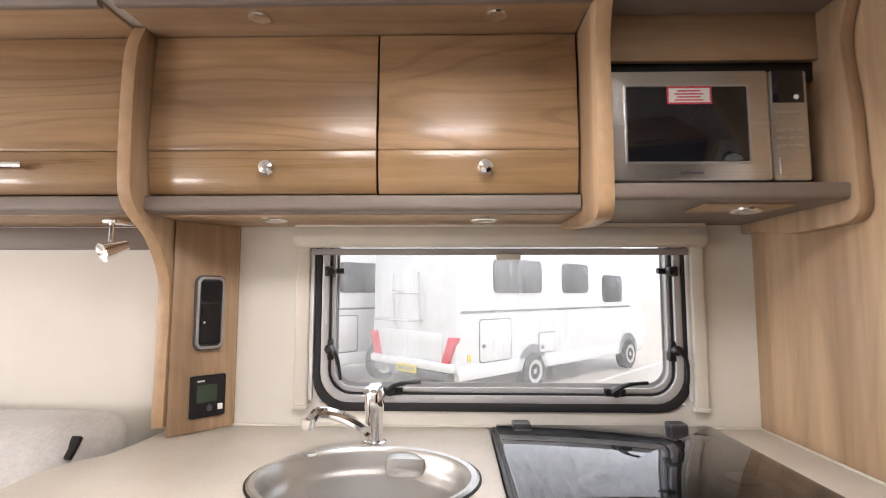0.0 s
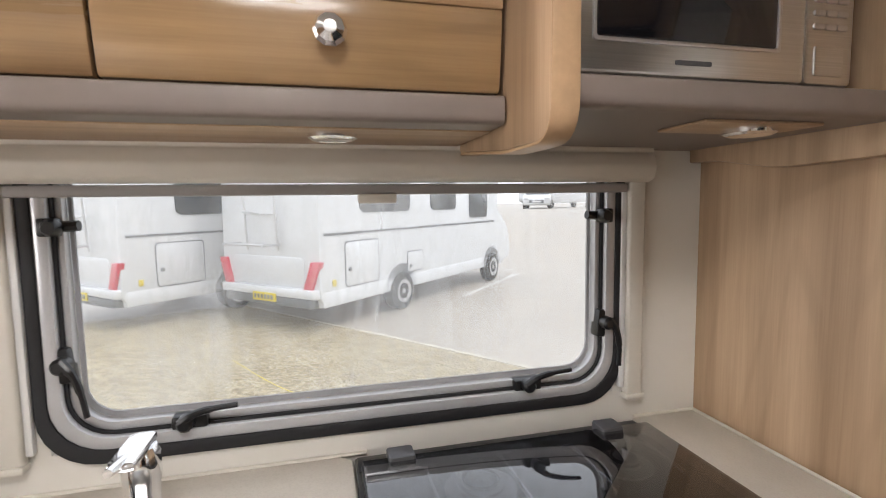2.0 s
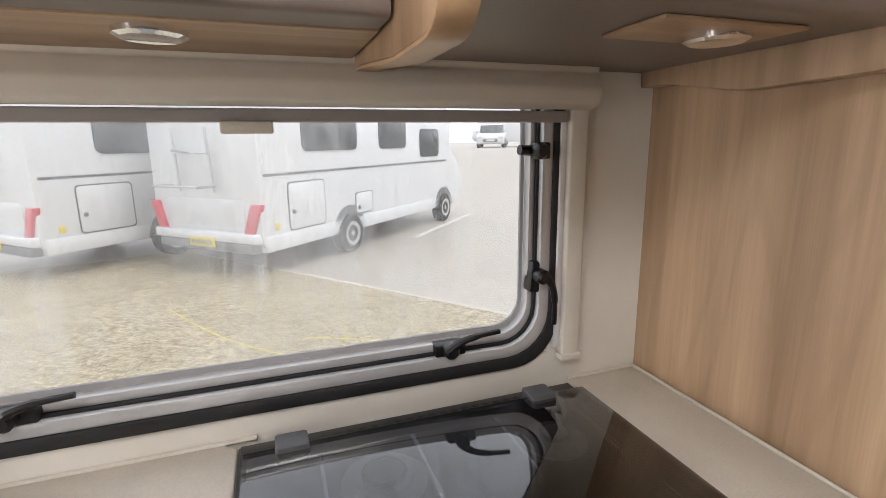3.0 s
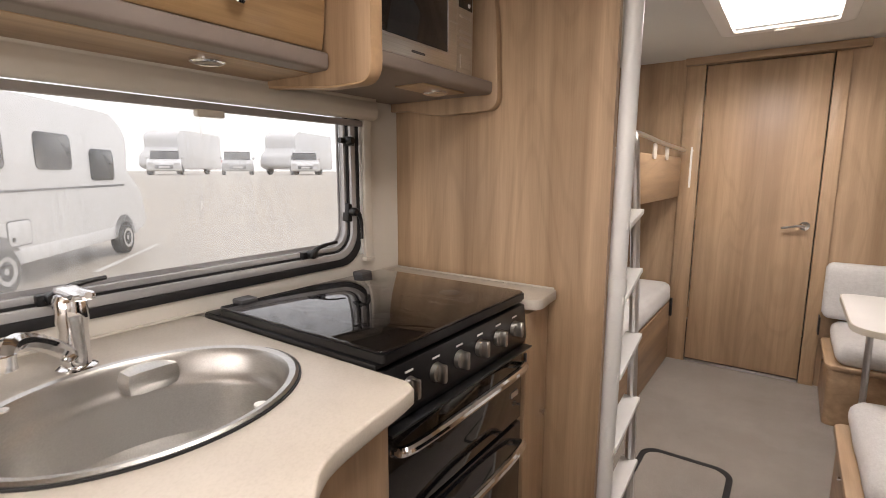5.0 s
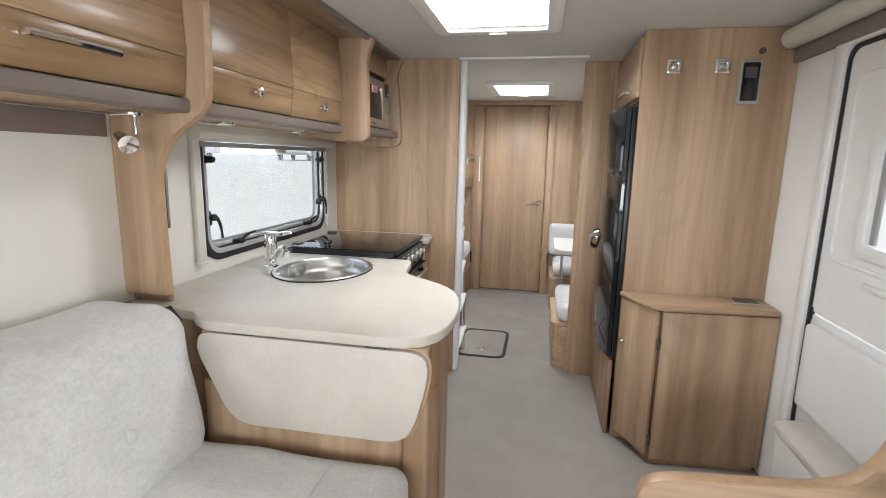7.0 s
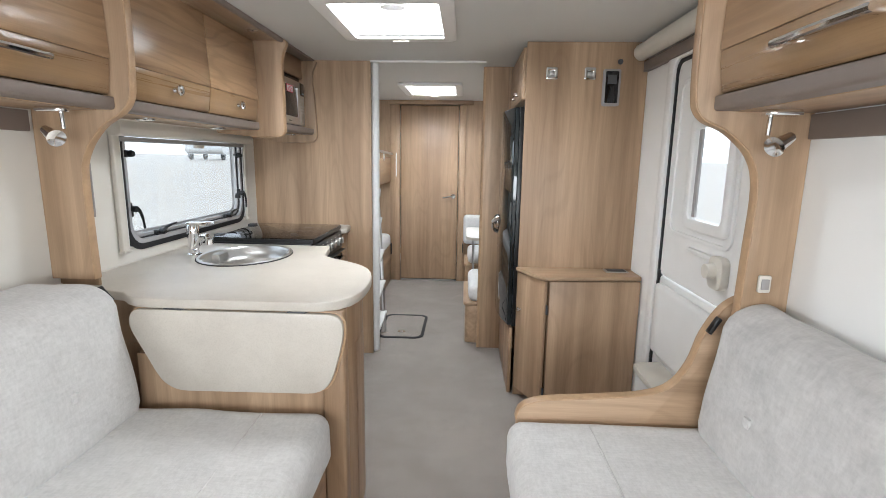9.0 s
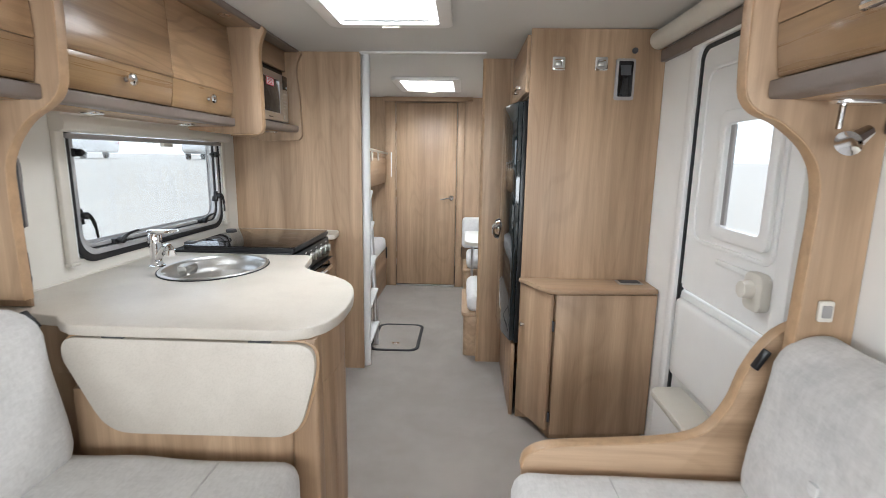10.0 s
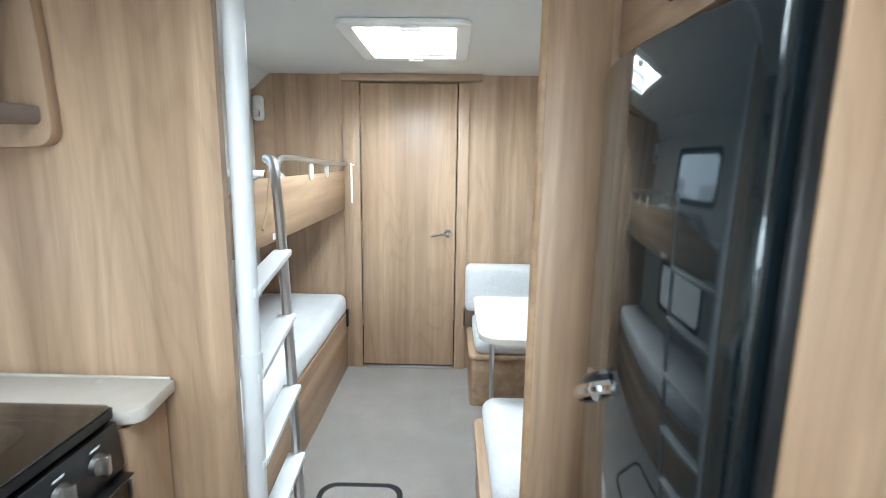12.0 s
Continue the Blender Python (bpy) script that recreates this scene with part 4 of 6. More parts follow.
for a in (3.9, 0.4):
    part("lid_clip", lathe([(0.0, 0.004), (0.010, 0.004), (0.010, 0.007), (0.0, 0.008)], (SX + SRX * 0.965 * math.cos(a), SY + SRY * 0.965 * math.sin(a), 0.898), "z", 12), WHITE_PLASTIC, s)
t = root("tap", (-0.905, -1.085, 0.9), "chrome mixer tap with lever on the worktop behind the sink", "tap")
TX, TY = -0.905, -1.085
part("base_ring", lathe([(0.0, 0.0), (0.032, 0.0), (0.032, 0.006), (0.026, 0.010), (0.0, 0.010)], (TX, TY, 0.900), "z", 20), CHROME, t)
part("body", lathe([(0.0, 0.0), (0.023, 0.0), (0.023, 0.07), (0.026, 0.085), (0.026, 0.120), (0.022, 0.130), (0.0, 0.130)], (TX, TY, 0.908), "z", 20), CHROME, t)
part("lever", join(roundbox(TX - 0.025, TX + 0.075, TY - 0.018, TY + 0.018, 1.036, 1.052, 0.007, 5, lean=0.0), tube([(TX + 0.05, TY, 1.045), (TX + 0.10, TY - 0.004, 1.052)], [0.009, 0.006], 8)), CHROME, t, "flat chrome lever")
part("spout", tube(curve([(TX + 0.01, TY - 0.01, 0.930), (TX + 0.05, TY - 0.045, 0.965), (TX + 0.09, TY - 0.085, 0.995), (TX + 0.125, TY - 0.115, 1.005), (TX + 0.14, TY - 0.127, 0.99)]), 0.0135, 10), CHROME, t)
part("aerator", lathe([(0.0, 0.0), (0.0165, 0.0), (0.0165, 0.022), (0.0, 0.022)], (TX + 0.143, TY - 0.130, 0.975), "z", 14), CHROME, t)

# ---- peninsula base with the hinged flap ----
pb = root("peninsula_cabinet", (-0.5, -1.4, 0), "oak peninsula cabinet carrying the worktop", "cabinet")
base_line = [(p.x - 0.035, p.y + (0.03 if p.y < -1.6 else 0)) for p in edge]
base_poly = [(-0.43, -0.79)] + base_line[4:] + [(-0.75, -1.745), (-0.75, -1.70), (-0.80, -0.79)]
part("carcass", prism(base_poly, "z", 0.0, 0.70, 0.0), WOOD_Z, pb)
whole = [(-0.43, -0.79)] + base_line[4:] + [(-0.75, -1.745), (-0.75, -1.655), (XL + 0.003, -1.655), (XL + 0.003, -0.79)]
part("upper_carcass", holed_slab(whole, SX, SY, SRX + 0.004, SRY + 0.004, 0.70, 0.8675), WOOD_Z, pb)
part("corner_post", prism(rrect(-0.130, -0.055, -1.752, -1.690, 0.012, 4), "z", 0.0, 0.8675, 0.002), WOOD_Z, pb)
part("back_carcass", box(XL + 0.003, -0.76, -1.655, -0.79, 0.0, 0.6995, 0.002), WOOD_Z, pb)
fl = root("worktop_flap", (-0.38, -1.76, 0.58), "cream hinged worktop flap folded down with rounded corners", "flap")
part("board", prism(smooth_poly([(-0.735, 0.862), (-0.752, 0.81), (-0.640, 0.586), (-0.105, 0.592), (-0.048, 0.79), (-0.060, 0.862)], (0.03, 0.03, 0.07, 0.07, 0.08, 0.05), 6), "y", -1.774, -1.753, 0.003), WORKTOP, fl)
part("edge_lip", prism(smooth_poly([(-0.742, 0.866), (-0.760, 0.81), (-0.645, 0.579), (-0.100, 0.585), (-0.040, 0.79), (-0.054, 0.866)], (0.03, 0.03, 0.07, 0.07, 0.08, 0.05), 6), "y", -1.753, -1.7475, 0.001), EDGE, fl, "light oak edging")
for x in (-0.60, -0.20):
    part("hinge", box(x - 0.03, x + 0.03, -1.772, -1.752, 0.8625, 0.8672, 0.001), DARKGREY, fl, "dark flap hinge")

# ---- cooker ----
c = root("cooker", (-0.75, -0.45, 0), "black glass-lidded gas cooker with oven and grill", "cooker")
CY0, CY1, CX0, CX1 = -0.772, -0.185, XL + 0.035, -0.458
part("carcass", box(CX0, CX1 - 0.03, CY0, CY1, 0.02, 0.895, 0.004), BLACK, c)
part("hob_tray", box(CX0, CX1 - 0.005, CY0 - 0.004, CY1 + 0.004, 0.896, 0.908, 0.003), BLACK, c)
lid = part("glass_lid", prism(rrect(CX0 + 0.055, CX1 + 0.005, CY0 + 0.006, CY1 - 0.006, (0.004, 0.02, 0.02, 0.004), 4), "z", 0.926, 0.931, 0.0015), SMOKED, c, "smoked glass lid folded down")
for k in range(20):
    part("vent_slot", box(CX0 + 0.018, CX0 + 0.042, CY0 + 0.10 + 0.020 * k, CY0 + 0.112 + 0.020 * k, 0.9085, 0.9125, 0.001), RUBBER, c)
part("rear_rail", box(CX0 + 0.002, CX0 + 0.052, CY0, CY1, 0.908, 0.9105, 0.001), BLACK, c)
for y in (CY0 + 0.075, CY1 - 0.095):
    part("lid_hinge", prism(rrect(CX0 + 0.032, CX0 + 0.075, y - 0.024, y + 0.024, 0.006, 3), "z", 0.9105, 0.938, 0.003), DARKGREY, c)
part("lid_edge", ring(rrect(CX0 + 0.053, CX1 + 0.007, CY0 + 0.004, CY1 - 0.004, 0.012, 4), rrect(CX0 + 0.060, CX1 - 0.002, CY0 + 0.012, CY1 - 0.012, 0.010, 4), "z", 0.909, 0.9255), BLACK, c, "black lid edge")
for bx, by, br in ((-0.88, -0.58, 0.040), (-0.88, -0.31, 0.030), (-0.62, -0.58, 0.034), (-0.62, -0.31, 0.045)):
    bn = part("burner", lathe([(br + 0.02, 0.0), (br + 0.02, 0.004), (br, 0.006), (br, 0.012), (0.0, 0.013)], (bx, by, 0.908), "z", 20), STEEL, c, "steel gas burner")
    part("burner_cap", lathe([(br * 0.8, 0.0), (br * 0.8, 0.004), (br * 0.6, 0.006), (0.0, 0.006)], (bx, by, 0.9208), "z", 18), DARKGREY, bn)
for y in (-0.66, -0.52, -0.38, -0.24):
    for xa, xb in ((-0.96, -0.80), (-0.74, -0.52)):
        part("pan_support", tube([(xa, y, 0.909), (xa + 0.012, y, 0.922), (xb - 0.012, y, 0.922), (xb, y, 0.909)], 0.0046, 6), CHROME, c, "chromed wire pan support")
pf = part("control_panel", prism([(CX1 - 0.03, 0.780), (CX1 + 0.006, 0.780), (CX1 + 0.012, 0.80), (CX1 + 0.004, 0.892), (CX1 - 0.03, 0.896)], "y", CY0, CY1, 0.004), BLACK, c, "black control panel")
for k in range(6):
    y = CY0 + 0.075 + 0.088 * k
    bm = join(lathe([(0.0, 0.0), (0.021, 0.0), (0.019, 0.010), (0.0, 0.011)], (CX1 + 0.008, y, 0.842), "x", 16), box(CX1 + 0.016, CX1 + 0.036, y - 0.006, y + 0.006, 0.822, 0.862, 0.004))
    part("knob", bm, STEEL, pf, "steel control knob")
    part("knob_print", box(CX1 + 0.0085, CX1 + 0.0098, y - 0.012, y + 0.012, 0.872, 0.876, 0), WHITE_INK, pf)
gd = part("grill_door", box(CX1 - 0.028, CX1 + 0.004, CY0 + 0.004, CY1 - 0.004, 0.560, 0.772, 0.006), BLACK_GLASS, c, "black glass grill door")
od = part("oven_door", box(CX1 - 0.028, CX1 + 0.004, CY0 + 0.004, CY1 - 0.004, 0.115, 0.550, 0.006), BLACK_GLASS, c, "black glass oven door")
for door, z in ((gd, 0.745), (od, 0.515)):
    part("handle", tube(curve([(CX1, CY0 + 0.03, z - 0.02), (CX1 + 0.035, CY0 + 0.06, z - 0.012), (CX1 + 0.052, (CY0 + CY1) / 2, z), (CX1 + 0.035, CY1 - 0.06, z - 0.012), (CX1, CY1 - 0.03, z - 0.02)]), 0.011, 10), CHROME, door, "curved chrome handle")
part("shelf_ledge", box(CX1 - 0.03, CX1 + 0.03, CY0, CY1 + 0.0, 0.7735, 0.779, 0.002), BLACK, c)
part("plinth", box(CX1 - 0.07, CX1 - 0.04, CY0, CY1, 0.0, 0.11, 0), BLACK, c)
part("badge", box(CX1 + 0.0045, CX1 + 0.0055, CY1 - 0.07, CY1 - 0.03, 0.64, 0.655, 0), ALU, gd)
nc = root("narrow_cupboard", (-0.7, -0.08, 0), "narrow oak cupboard under the worktop strip", "cupboard")
part("carcass", box(XL + 0.003, -0.476, -0.163, -0.004, 0.0, 0.8675, 0.002), WOOD_Z, nc)
nd = part("door", box(-0.4755, -0.458, -0.159, -0.010, 0.10, 0.855, 0.003), WOOD_Z, nc)
part("knob", lathe([(0.0, 0.0), (0.005, 0.0), (0.005, 0.010), (0.011, 0.013), (0.011, 0.020), (0.0, 0.023)], (-0.458, -0.05, 0.52), "x", 12), CHROME, nd)
part("hinge", box(-0.464, -0.4565, -0.163, -0.156, 0.70, 0.74, 0.001), DARKGREY, nd)

# ---- fridge unit on the right ----
u = root("fridge_unit", (0.95, -0.2, 0), "tall oak cabinet built round the fridge", "cabinet")
part("front_panel", box(0.628, XR - 0.002, -0.545, -0.528, 0.0, TOP - 0.002, 0.003), WOOD_Z, u)
part("fridge_side", box(0.632, XR - 0.003, -0.527, -0.512, 0.0, TOP - 0.002, 0.0), WOOD_Z, u)
part("lower_panel", box(0.594, 0.614, -0.5265, 0.162, 0.0, 0.395, 0.003), WOOD_Z, u)
part("top_locker_body", box(0.64, 1.10, -0.510, 0.160, 1.66, TOP - 0.003, 0.002), WOOD_Y, u)
td = part("top_locker_door", box(0.612, 0.632, -0.520, 0.150, 1.665, 1.925, 0.004), WOOD_Y, u, "oak flap above the fridge")
bar_handle(-0.42, -0.20, 1.70, 0.612, -1, td)
part("back_filler", box(0.90, 1.10, -0.510, 0.160, 0.0, 0.40, 0.0), WOOD_Z, u)

f = root("fridge", (0.80, -0.18, 0.40), "tall glossy black fridge with a bowed door and chrome handle", "fridge")
part("casing", box(0.636, 1.15, -0.505, 0.150, 0.405, 1.645, 0.004), BLACK, f)
def bowed(y):
    k = (y + 0.185) / 0.335
    return 0.535 + 0.050 * k * k
ys = [-0.515 + 0.672 * k / 16 for k in range(17)]
door_poly = [(bowed(y), y) for y in ys] + [(0.632, ys[-1]), (0.632, ys[0])]
fd = part("door", prism(door_poly, "z", 0.412, 1.625, 0.006, 3), FRIDGE, f, "bowed glossy black door", smooth=50)
part("edge_strip", box(0.606, 0.6275, -0.540, -0.5285, 0.412, 1.625, 0.003), BLACK, f)
HANDLE = Matrix.Translation((0.520, -0.100, 0.945)) @ Matrix.Diagonal((1.15, 1.7, 1.35, 1)) @ Matrix.Translation((-0.515, -0.075, -0.91))
part("handle", moved(join(box(0.520, 0.560, 0.060, 0.100, 0.895, 0.935, 0.006), tube(curve([(0.545, 0.020, 0.950), (0.507, 0.035, 0.935), (0.503, 0.075, 0.905), (0.515, 0.115, 0.875), (0.555, 0.125, 0.860)]), 0.010, 8)), HANDLE), CHROME, fd, "chrome handle with black grip")
part("grip", moved(tube(curve([(0.545, 0.030, 0.960), (0.517, 0.045, 0.948), (0.515, 0.085, 0.918), (0.545, 0.110, 0.905)]), 0.008, 8), HANDLE), BLACK, fd)

# fittings on the tall panel
for x in (0.757, 0.953):
    k = root("coat_hook", (x, -0.548, 1.79), "square chrome coat hook folded flat on the oak panel", "coat hook", "coat hooks")
    part("plate", ring(rrect(x - 0.030, x + 0.030, 1.760, 1.822, 0.008, 4), rrect(x - 0.013, x + 0.013, 1.780, 1.802, 0.004, 4), "y", -0.560, -0.5455, 0.004), CHROME, k)
    part("hook", box(x - 0.012, x + 0.012, -0.556, -0.546, 1.781, 1.801, 0.003), STEEL, k)
cpn = root("wall_control_panel", (1.065, -0.548, 1.63), "tall dark control panel with grey surround on the oak cabinet", "control panel")
part("surround", prism(rrect(1.020, 1.110, 1.630, 1.815, 0.012, 4), "y", -0.562, -0.5455, 0.004), GREY_TRIM, cpn)
part("face", prism(rrect(1.032, 1.098, 1.645, 1.803, 0.006, 4), "y", -0.565, -0.5615, 0.001), BLACK_GLASS, cpn, "black glossy face")
part("display", box(1.042, 1.088, -0.5662, -0.5648, 1.74, 1.785, 0), DARKGREY, cpn)
thing("sensor", lathe([(0.0, 0.0), (0.014, 0.0), (0.013, -0.006), (0.0, -0.008)], (1.105, -0.5455, 1.852), "y", 14), DARKGREY, "small round dark sensor on the oak panel", "sensor")

# ---- low cabinet in front of the fridge unit ----
lc = root("low_cabinet", (0.95, -0.62, 0), "low oak cabinet with a chamfered corner door", "cabinet")
top = smooth_poly([(0.616, -0.5465), (XR - 0.004, -0.5465), (XR - 0.004, -0.735), (0.730, -0.785)], (0, 0, 0.02, 0.05), 5)
part("cabinet_top", prism(top, "z", 0.742, 0.764, 0.005), WOOD_X, lc, "oak top with a lighter edge")
part("side_door", prism([(0.630, -0.549), (0.650, -0.549), (0.762, -0.752), (0.745, -0.760)], "z", 0.05, 0.735, 0.003), WOOD_Z, lc)
part("front_door", prism([(0.772, -0.762), (0.776, -0.744), (XR - 0.006, -0.706), (XR - 0.006, -0.724)], "z", 0.03, 0.735, 0.003), WOOD_Z, lc)
part("carcass", prism([(0.668, -0.5475), (0.70, -0.548), (0.772, -0.742), (XR - 0.02, -0.700), (XR - 0.02, -0.547)], "z", 0.0, 0.741, 0), WOOD_Z, lc)
part("door_knob", lathe([(0.0, 0.0), (0.006, 0.0), (0.006, -0.010), (0.012, -0.013), (0.012, -0.02), (0.0, -0.023)], (0.650, -0.585, 0.53), "x", 12), CHROME, lc, "small chrome knob")
for z in (0.56, 0.10):
    part("hinge", box(0.756, 0.766, -0.770, -0.759, z, z + 0.05, 0.001), DARKGREY, lc, "dark hinge")
so = root("pop_up_socket", (1.14, -0.60, 0.764), "flush steel pop-up socket lid on the low cabinet", "socket")
part("frame", prism(rrect(1.085, 1.205, -0.645, -0.570, 0.008, 4), "z", 0.7642, 0.770, 0.002), STEEL, so)
part("lid", prism(rrect(1.097, 1.193, -0.637, -0.578, 0.005, 4), "z", 0.7695, 0.7725, 0.001), DARKGREY, so, "dark grey lid")

# ---- entrance door in the right wall ----
DY0, DY1 = -1.57, -0.905
e = root("door_2", (XR, -1.39, 0.02), "white two-part entrance door with a small window, shut", "door", kind="structure")
part("door_frame", ring(rrect(DY0 - 0.055, DY1 + 0.055, 0.0, 1.855, 0.07), rrect(DY0 + 0.008, DY1 - 0.008, 0.025, 1.79, 0.05), "x", XR - 0.020, XR + 0.012, 0.005), WHITE_PLASTIC, e, "white plastic frame")
part("seal", ring(rrect(DY0 + 0.006, DY1 - 0.006, 0.024, 1.792, 0.05), rrect(DY0 + 0.022, DY1 - 0.022, 0.04, 1.775, 0.045), "x", XR - 0.004, XR + 0.016), RUBBER, e, "black rubber seal")
up = part("upper_leaf", sheet_wall("x", XR + 0.004, XR + 0.03, DY0 + 0.02, DY1 - 0.02, 0.835, 1.775, [(-1.45, -1.17, 1.12, 1.49)]), WHITE_PLASTIC, e, "white moulded upper leaf")
part("moulding", ring(rrect(DY0 + 0.05, DY1 - 0.075, 1.04, 1.70, 0.05), rrect(DY0 + 0.065, DY1 - 0.09, 1.055, 1.685, 0.045), "x", XR - 0.004, XR + 0.006, 0.003), WHITE_PLASTIC, up)
part("window_surround", ring(rrect(-1.49, -1.13, 1.08, 1.53, 0.03), rrect(-1.445, -1.175, 1.125, 1.485, 0.02), "x", XR - 0.012, XR + 0.006, 0.006), WHITE_PLASTIC, up)
pn = part("pane", box(XR + 0.018, XR + 0.021, -1.46, -1.16, 1.11, 1.50, 0), PANE, up)
pn.visible_shadow = False
part("blind_edge", box(XR + 0.004, XR + 0.014, -1.206, -1.18, 1.13, 1.48, 0.002), GREY_TRIM, up, "grey pleated blind edge")
part("ledge", box(XR - 0.012, XR + 0.004, DY0 + 0.05, DY1 - 0.30, 0.99, 1.01, 0.005), WHITE_PLASTIC, up)
lw = part("lower_leaf", box(XR + 0.004, XR + 0.03, DY0 + 0.02, DY1 - 0.02, 0.042, 0.822, 0.008), WHITE_PLASTIC, e, "white moulded lower leaf")
part("pocket", roundbox(XR - 0.035, XR + 0.006, DY0 + 0.05, DY1 - 0.06, 0.47, 0.80, 0.02, 7), WHITE_PLASTIC, lw)
part("catch", box(XR - 0.008, XR + 0.006, DY1 - 0.032, DY1 - 0.020, 0.80, 0.85, 0.002), BLACK, lw)
lk = part("lock", prism(rrect(-1.525, -1.425, 0.90, 1.02, 0.03), "x", XR - 0.028, XR + 0.004, 0.006), CREAM_PLASTIC, up, "cream lock body with turn knob")
part("lock_knob", lathe([(0.0, 0.0), (0.03, 0.0), (0.026, -0.03), (0.0, -0.034)], (XR - 0.027, -1.466, 0.965), "x", 16), CREAM_PLASTIC, lk)
bn = root("waste_bin", (XR - 0.08, -1.20, 0.06), "white plastic door-mounted waste bin with lid", "bin")
part("tub", prism(rrect(XR - 0.125, XR + 0.002, -1.42, -1.04, (0.05, 0, 0, 0.05)), "z", 0.10, 0.40, 0.01), WHITE_PLASTIC, bn)
part("lid", prism(rrect(XR - 0.135, XR + 0.001, -1.43, -1.03, (0.05, 0, 0, 0.05)), "z", 0.401, 0.43, 0.008), CREAM_PLASTIC, bn, "cream lid")
bc = root("door_blind", (XR - 0.05, -1.20, 1.87), "rolled white flyscreen cassette above the entrance door", "blind cassette")
part("cassette", tube([(XR - 0.045, -1.855, 1.895), (XR - 0.045, -0.56, 1.895)], 0.042, 16), CREAM_PLASTIC, bc)
part("rail", box(XR - 0.03, XR - 0.003, -1.855, -0.555, 1.800, 1.853, 0.004), TAUPE, bc, "taupe rail under the roll")

# ---- right lounge lockers and shaped end ----
locker(-3.10, -1.850, 0.985, -1, XR, handles=((-2.38, -2.12),), label="oak overhead locker on the door side with a bar handle")
locker(-4.1, -3.104, 0.985, -1, XR, handles=((-3.7, -3.45),), label="oak overhead locker further along the door side")
right_end = curve([(0.955, 1.945, 0), (0.935, 1.85, 0), (0.935, 1.56, 0), (0.955, 1.475, 0), (1.03, 1.435, 0), (1.10, 1.37, 0), (1.128, 1.28, 0), (1.125, 1.10, 0), (1.12, 0.90, 0)], 5)
edged_panel("locker_end_panel", right_end, [(XR - 0.002, 0.90), (XR - 0.002, 1.945)], -1.845, -1.81, WOOD_Z, "oak end panel with a swept curve beside the entrance door", "end panel")
sw = root("light_switch", (1.15, -1.849, 1.0), "small cream light switch on the oak panel", "switch")
part("plate", prism(rrect(1.156, 1.190, 0.990, 1.040, 0.006, 4), "y", -1.855, -1.8455, 0.002), CREAM_PLASTIC, sw)
part("rocker", box(1.162, 1.184, -1.8585, -1.8545, 1.000, 1.030, 0.002), GREY_TRIM, sw)


def spot_lamp(x, y, s):
    r = root("reading_spot", (x, y, 1.484), "chrome swivel reading spotlight under the locker", "spotlight", "reading spotlights")
    part("plate", prism(rrect(x - 0.045, x + 0.045, y - 0.026, y + 0.026, 0.02), "z", 1.468, 1.484, 0.004), CHROME, r)
    part("bracket", join(tube([(x + 0.028 * s, y, 1.470), (x + 0.030 * s, y, 1.420)], 0.006, 8)), CHROME, r)
    part("head", moved(lathe([(0.0, -0.030), (0.014, -0.030), (0.017, -0.01), (0.024, 0.03), (0.026, 0.036), (0.018, 0.034), (0.0, 0.028)], (0, 0, 0), "z", 16), Matrix.Translation((x - 0.005 * s, y - 0.01, 1.405)) @ Matrix.Rotation(radians(115 * s), 4, "Y") @ Matrix.Rotation(radians(25), 4, "X")), CHROME, r)


spot_lamp(-0.905, -1.785, 1)
spot_lamp(1.115, -1.925, -1)
thing("wall_rail", box(XL + 0.001, XL + 0.016, -3.8, -1.70, 1.415, 1.480, 0.003), TAUPE, "taupe pelmet strip along the wall below the lockers", "pelmet")
thing("wall_rail", box(XR - 0.016, XR - 0.001, -4.1, -1.850, 1.415, 1.480, 0.003), TAUPE, "taupe pelmet strip along the door-side wall", "pelmet")

# ---- sofas ----
def seat_base(x0, x1, y0, y1, label):
    r = root("bench_seat", ((x0 + x1) / 2, (y0 + y1) / 2, 0), label, "bench")
    part("front_board", box(x0, x1, y0, y1, 0.0, 0.37, 0.004), WOOD_Y, r)
    return r


seat_base(XL + 0.004, -0.125, -4.7, -1.757, "oak sofa base on the kitchen side")
seat_base(0.515, XR - 0.004, -4.7, -1.780, "oak sofa base on the door side")
def seat_cushion(x0, x1, y0, y1, label, seam):
    r = root("seat_cushion", ((x0 + x1) / 2, (y0 + y1) / 2, 0.37), label, "cushion", "sofa seat cushions")
    part("cover", roundbox(x0, x1, y0, y1, 0.370, 0.545, 0.050, 17, crown=0.008, rough=0.006), CUSHION, r)
    pts = [(seam, y0 + 0.06, 0.5515), (seam + 0.004, (y0 + y1) / 2, 0.5525), (seam, y1 - 0.05, 0.5510)]
    part("piping", tube(curve(pts), 0.0028, 6), CUSHION_DARK, r, "stitched seam")


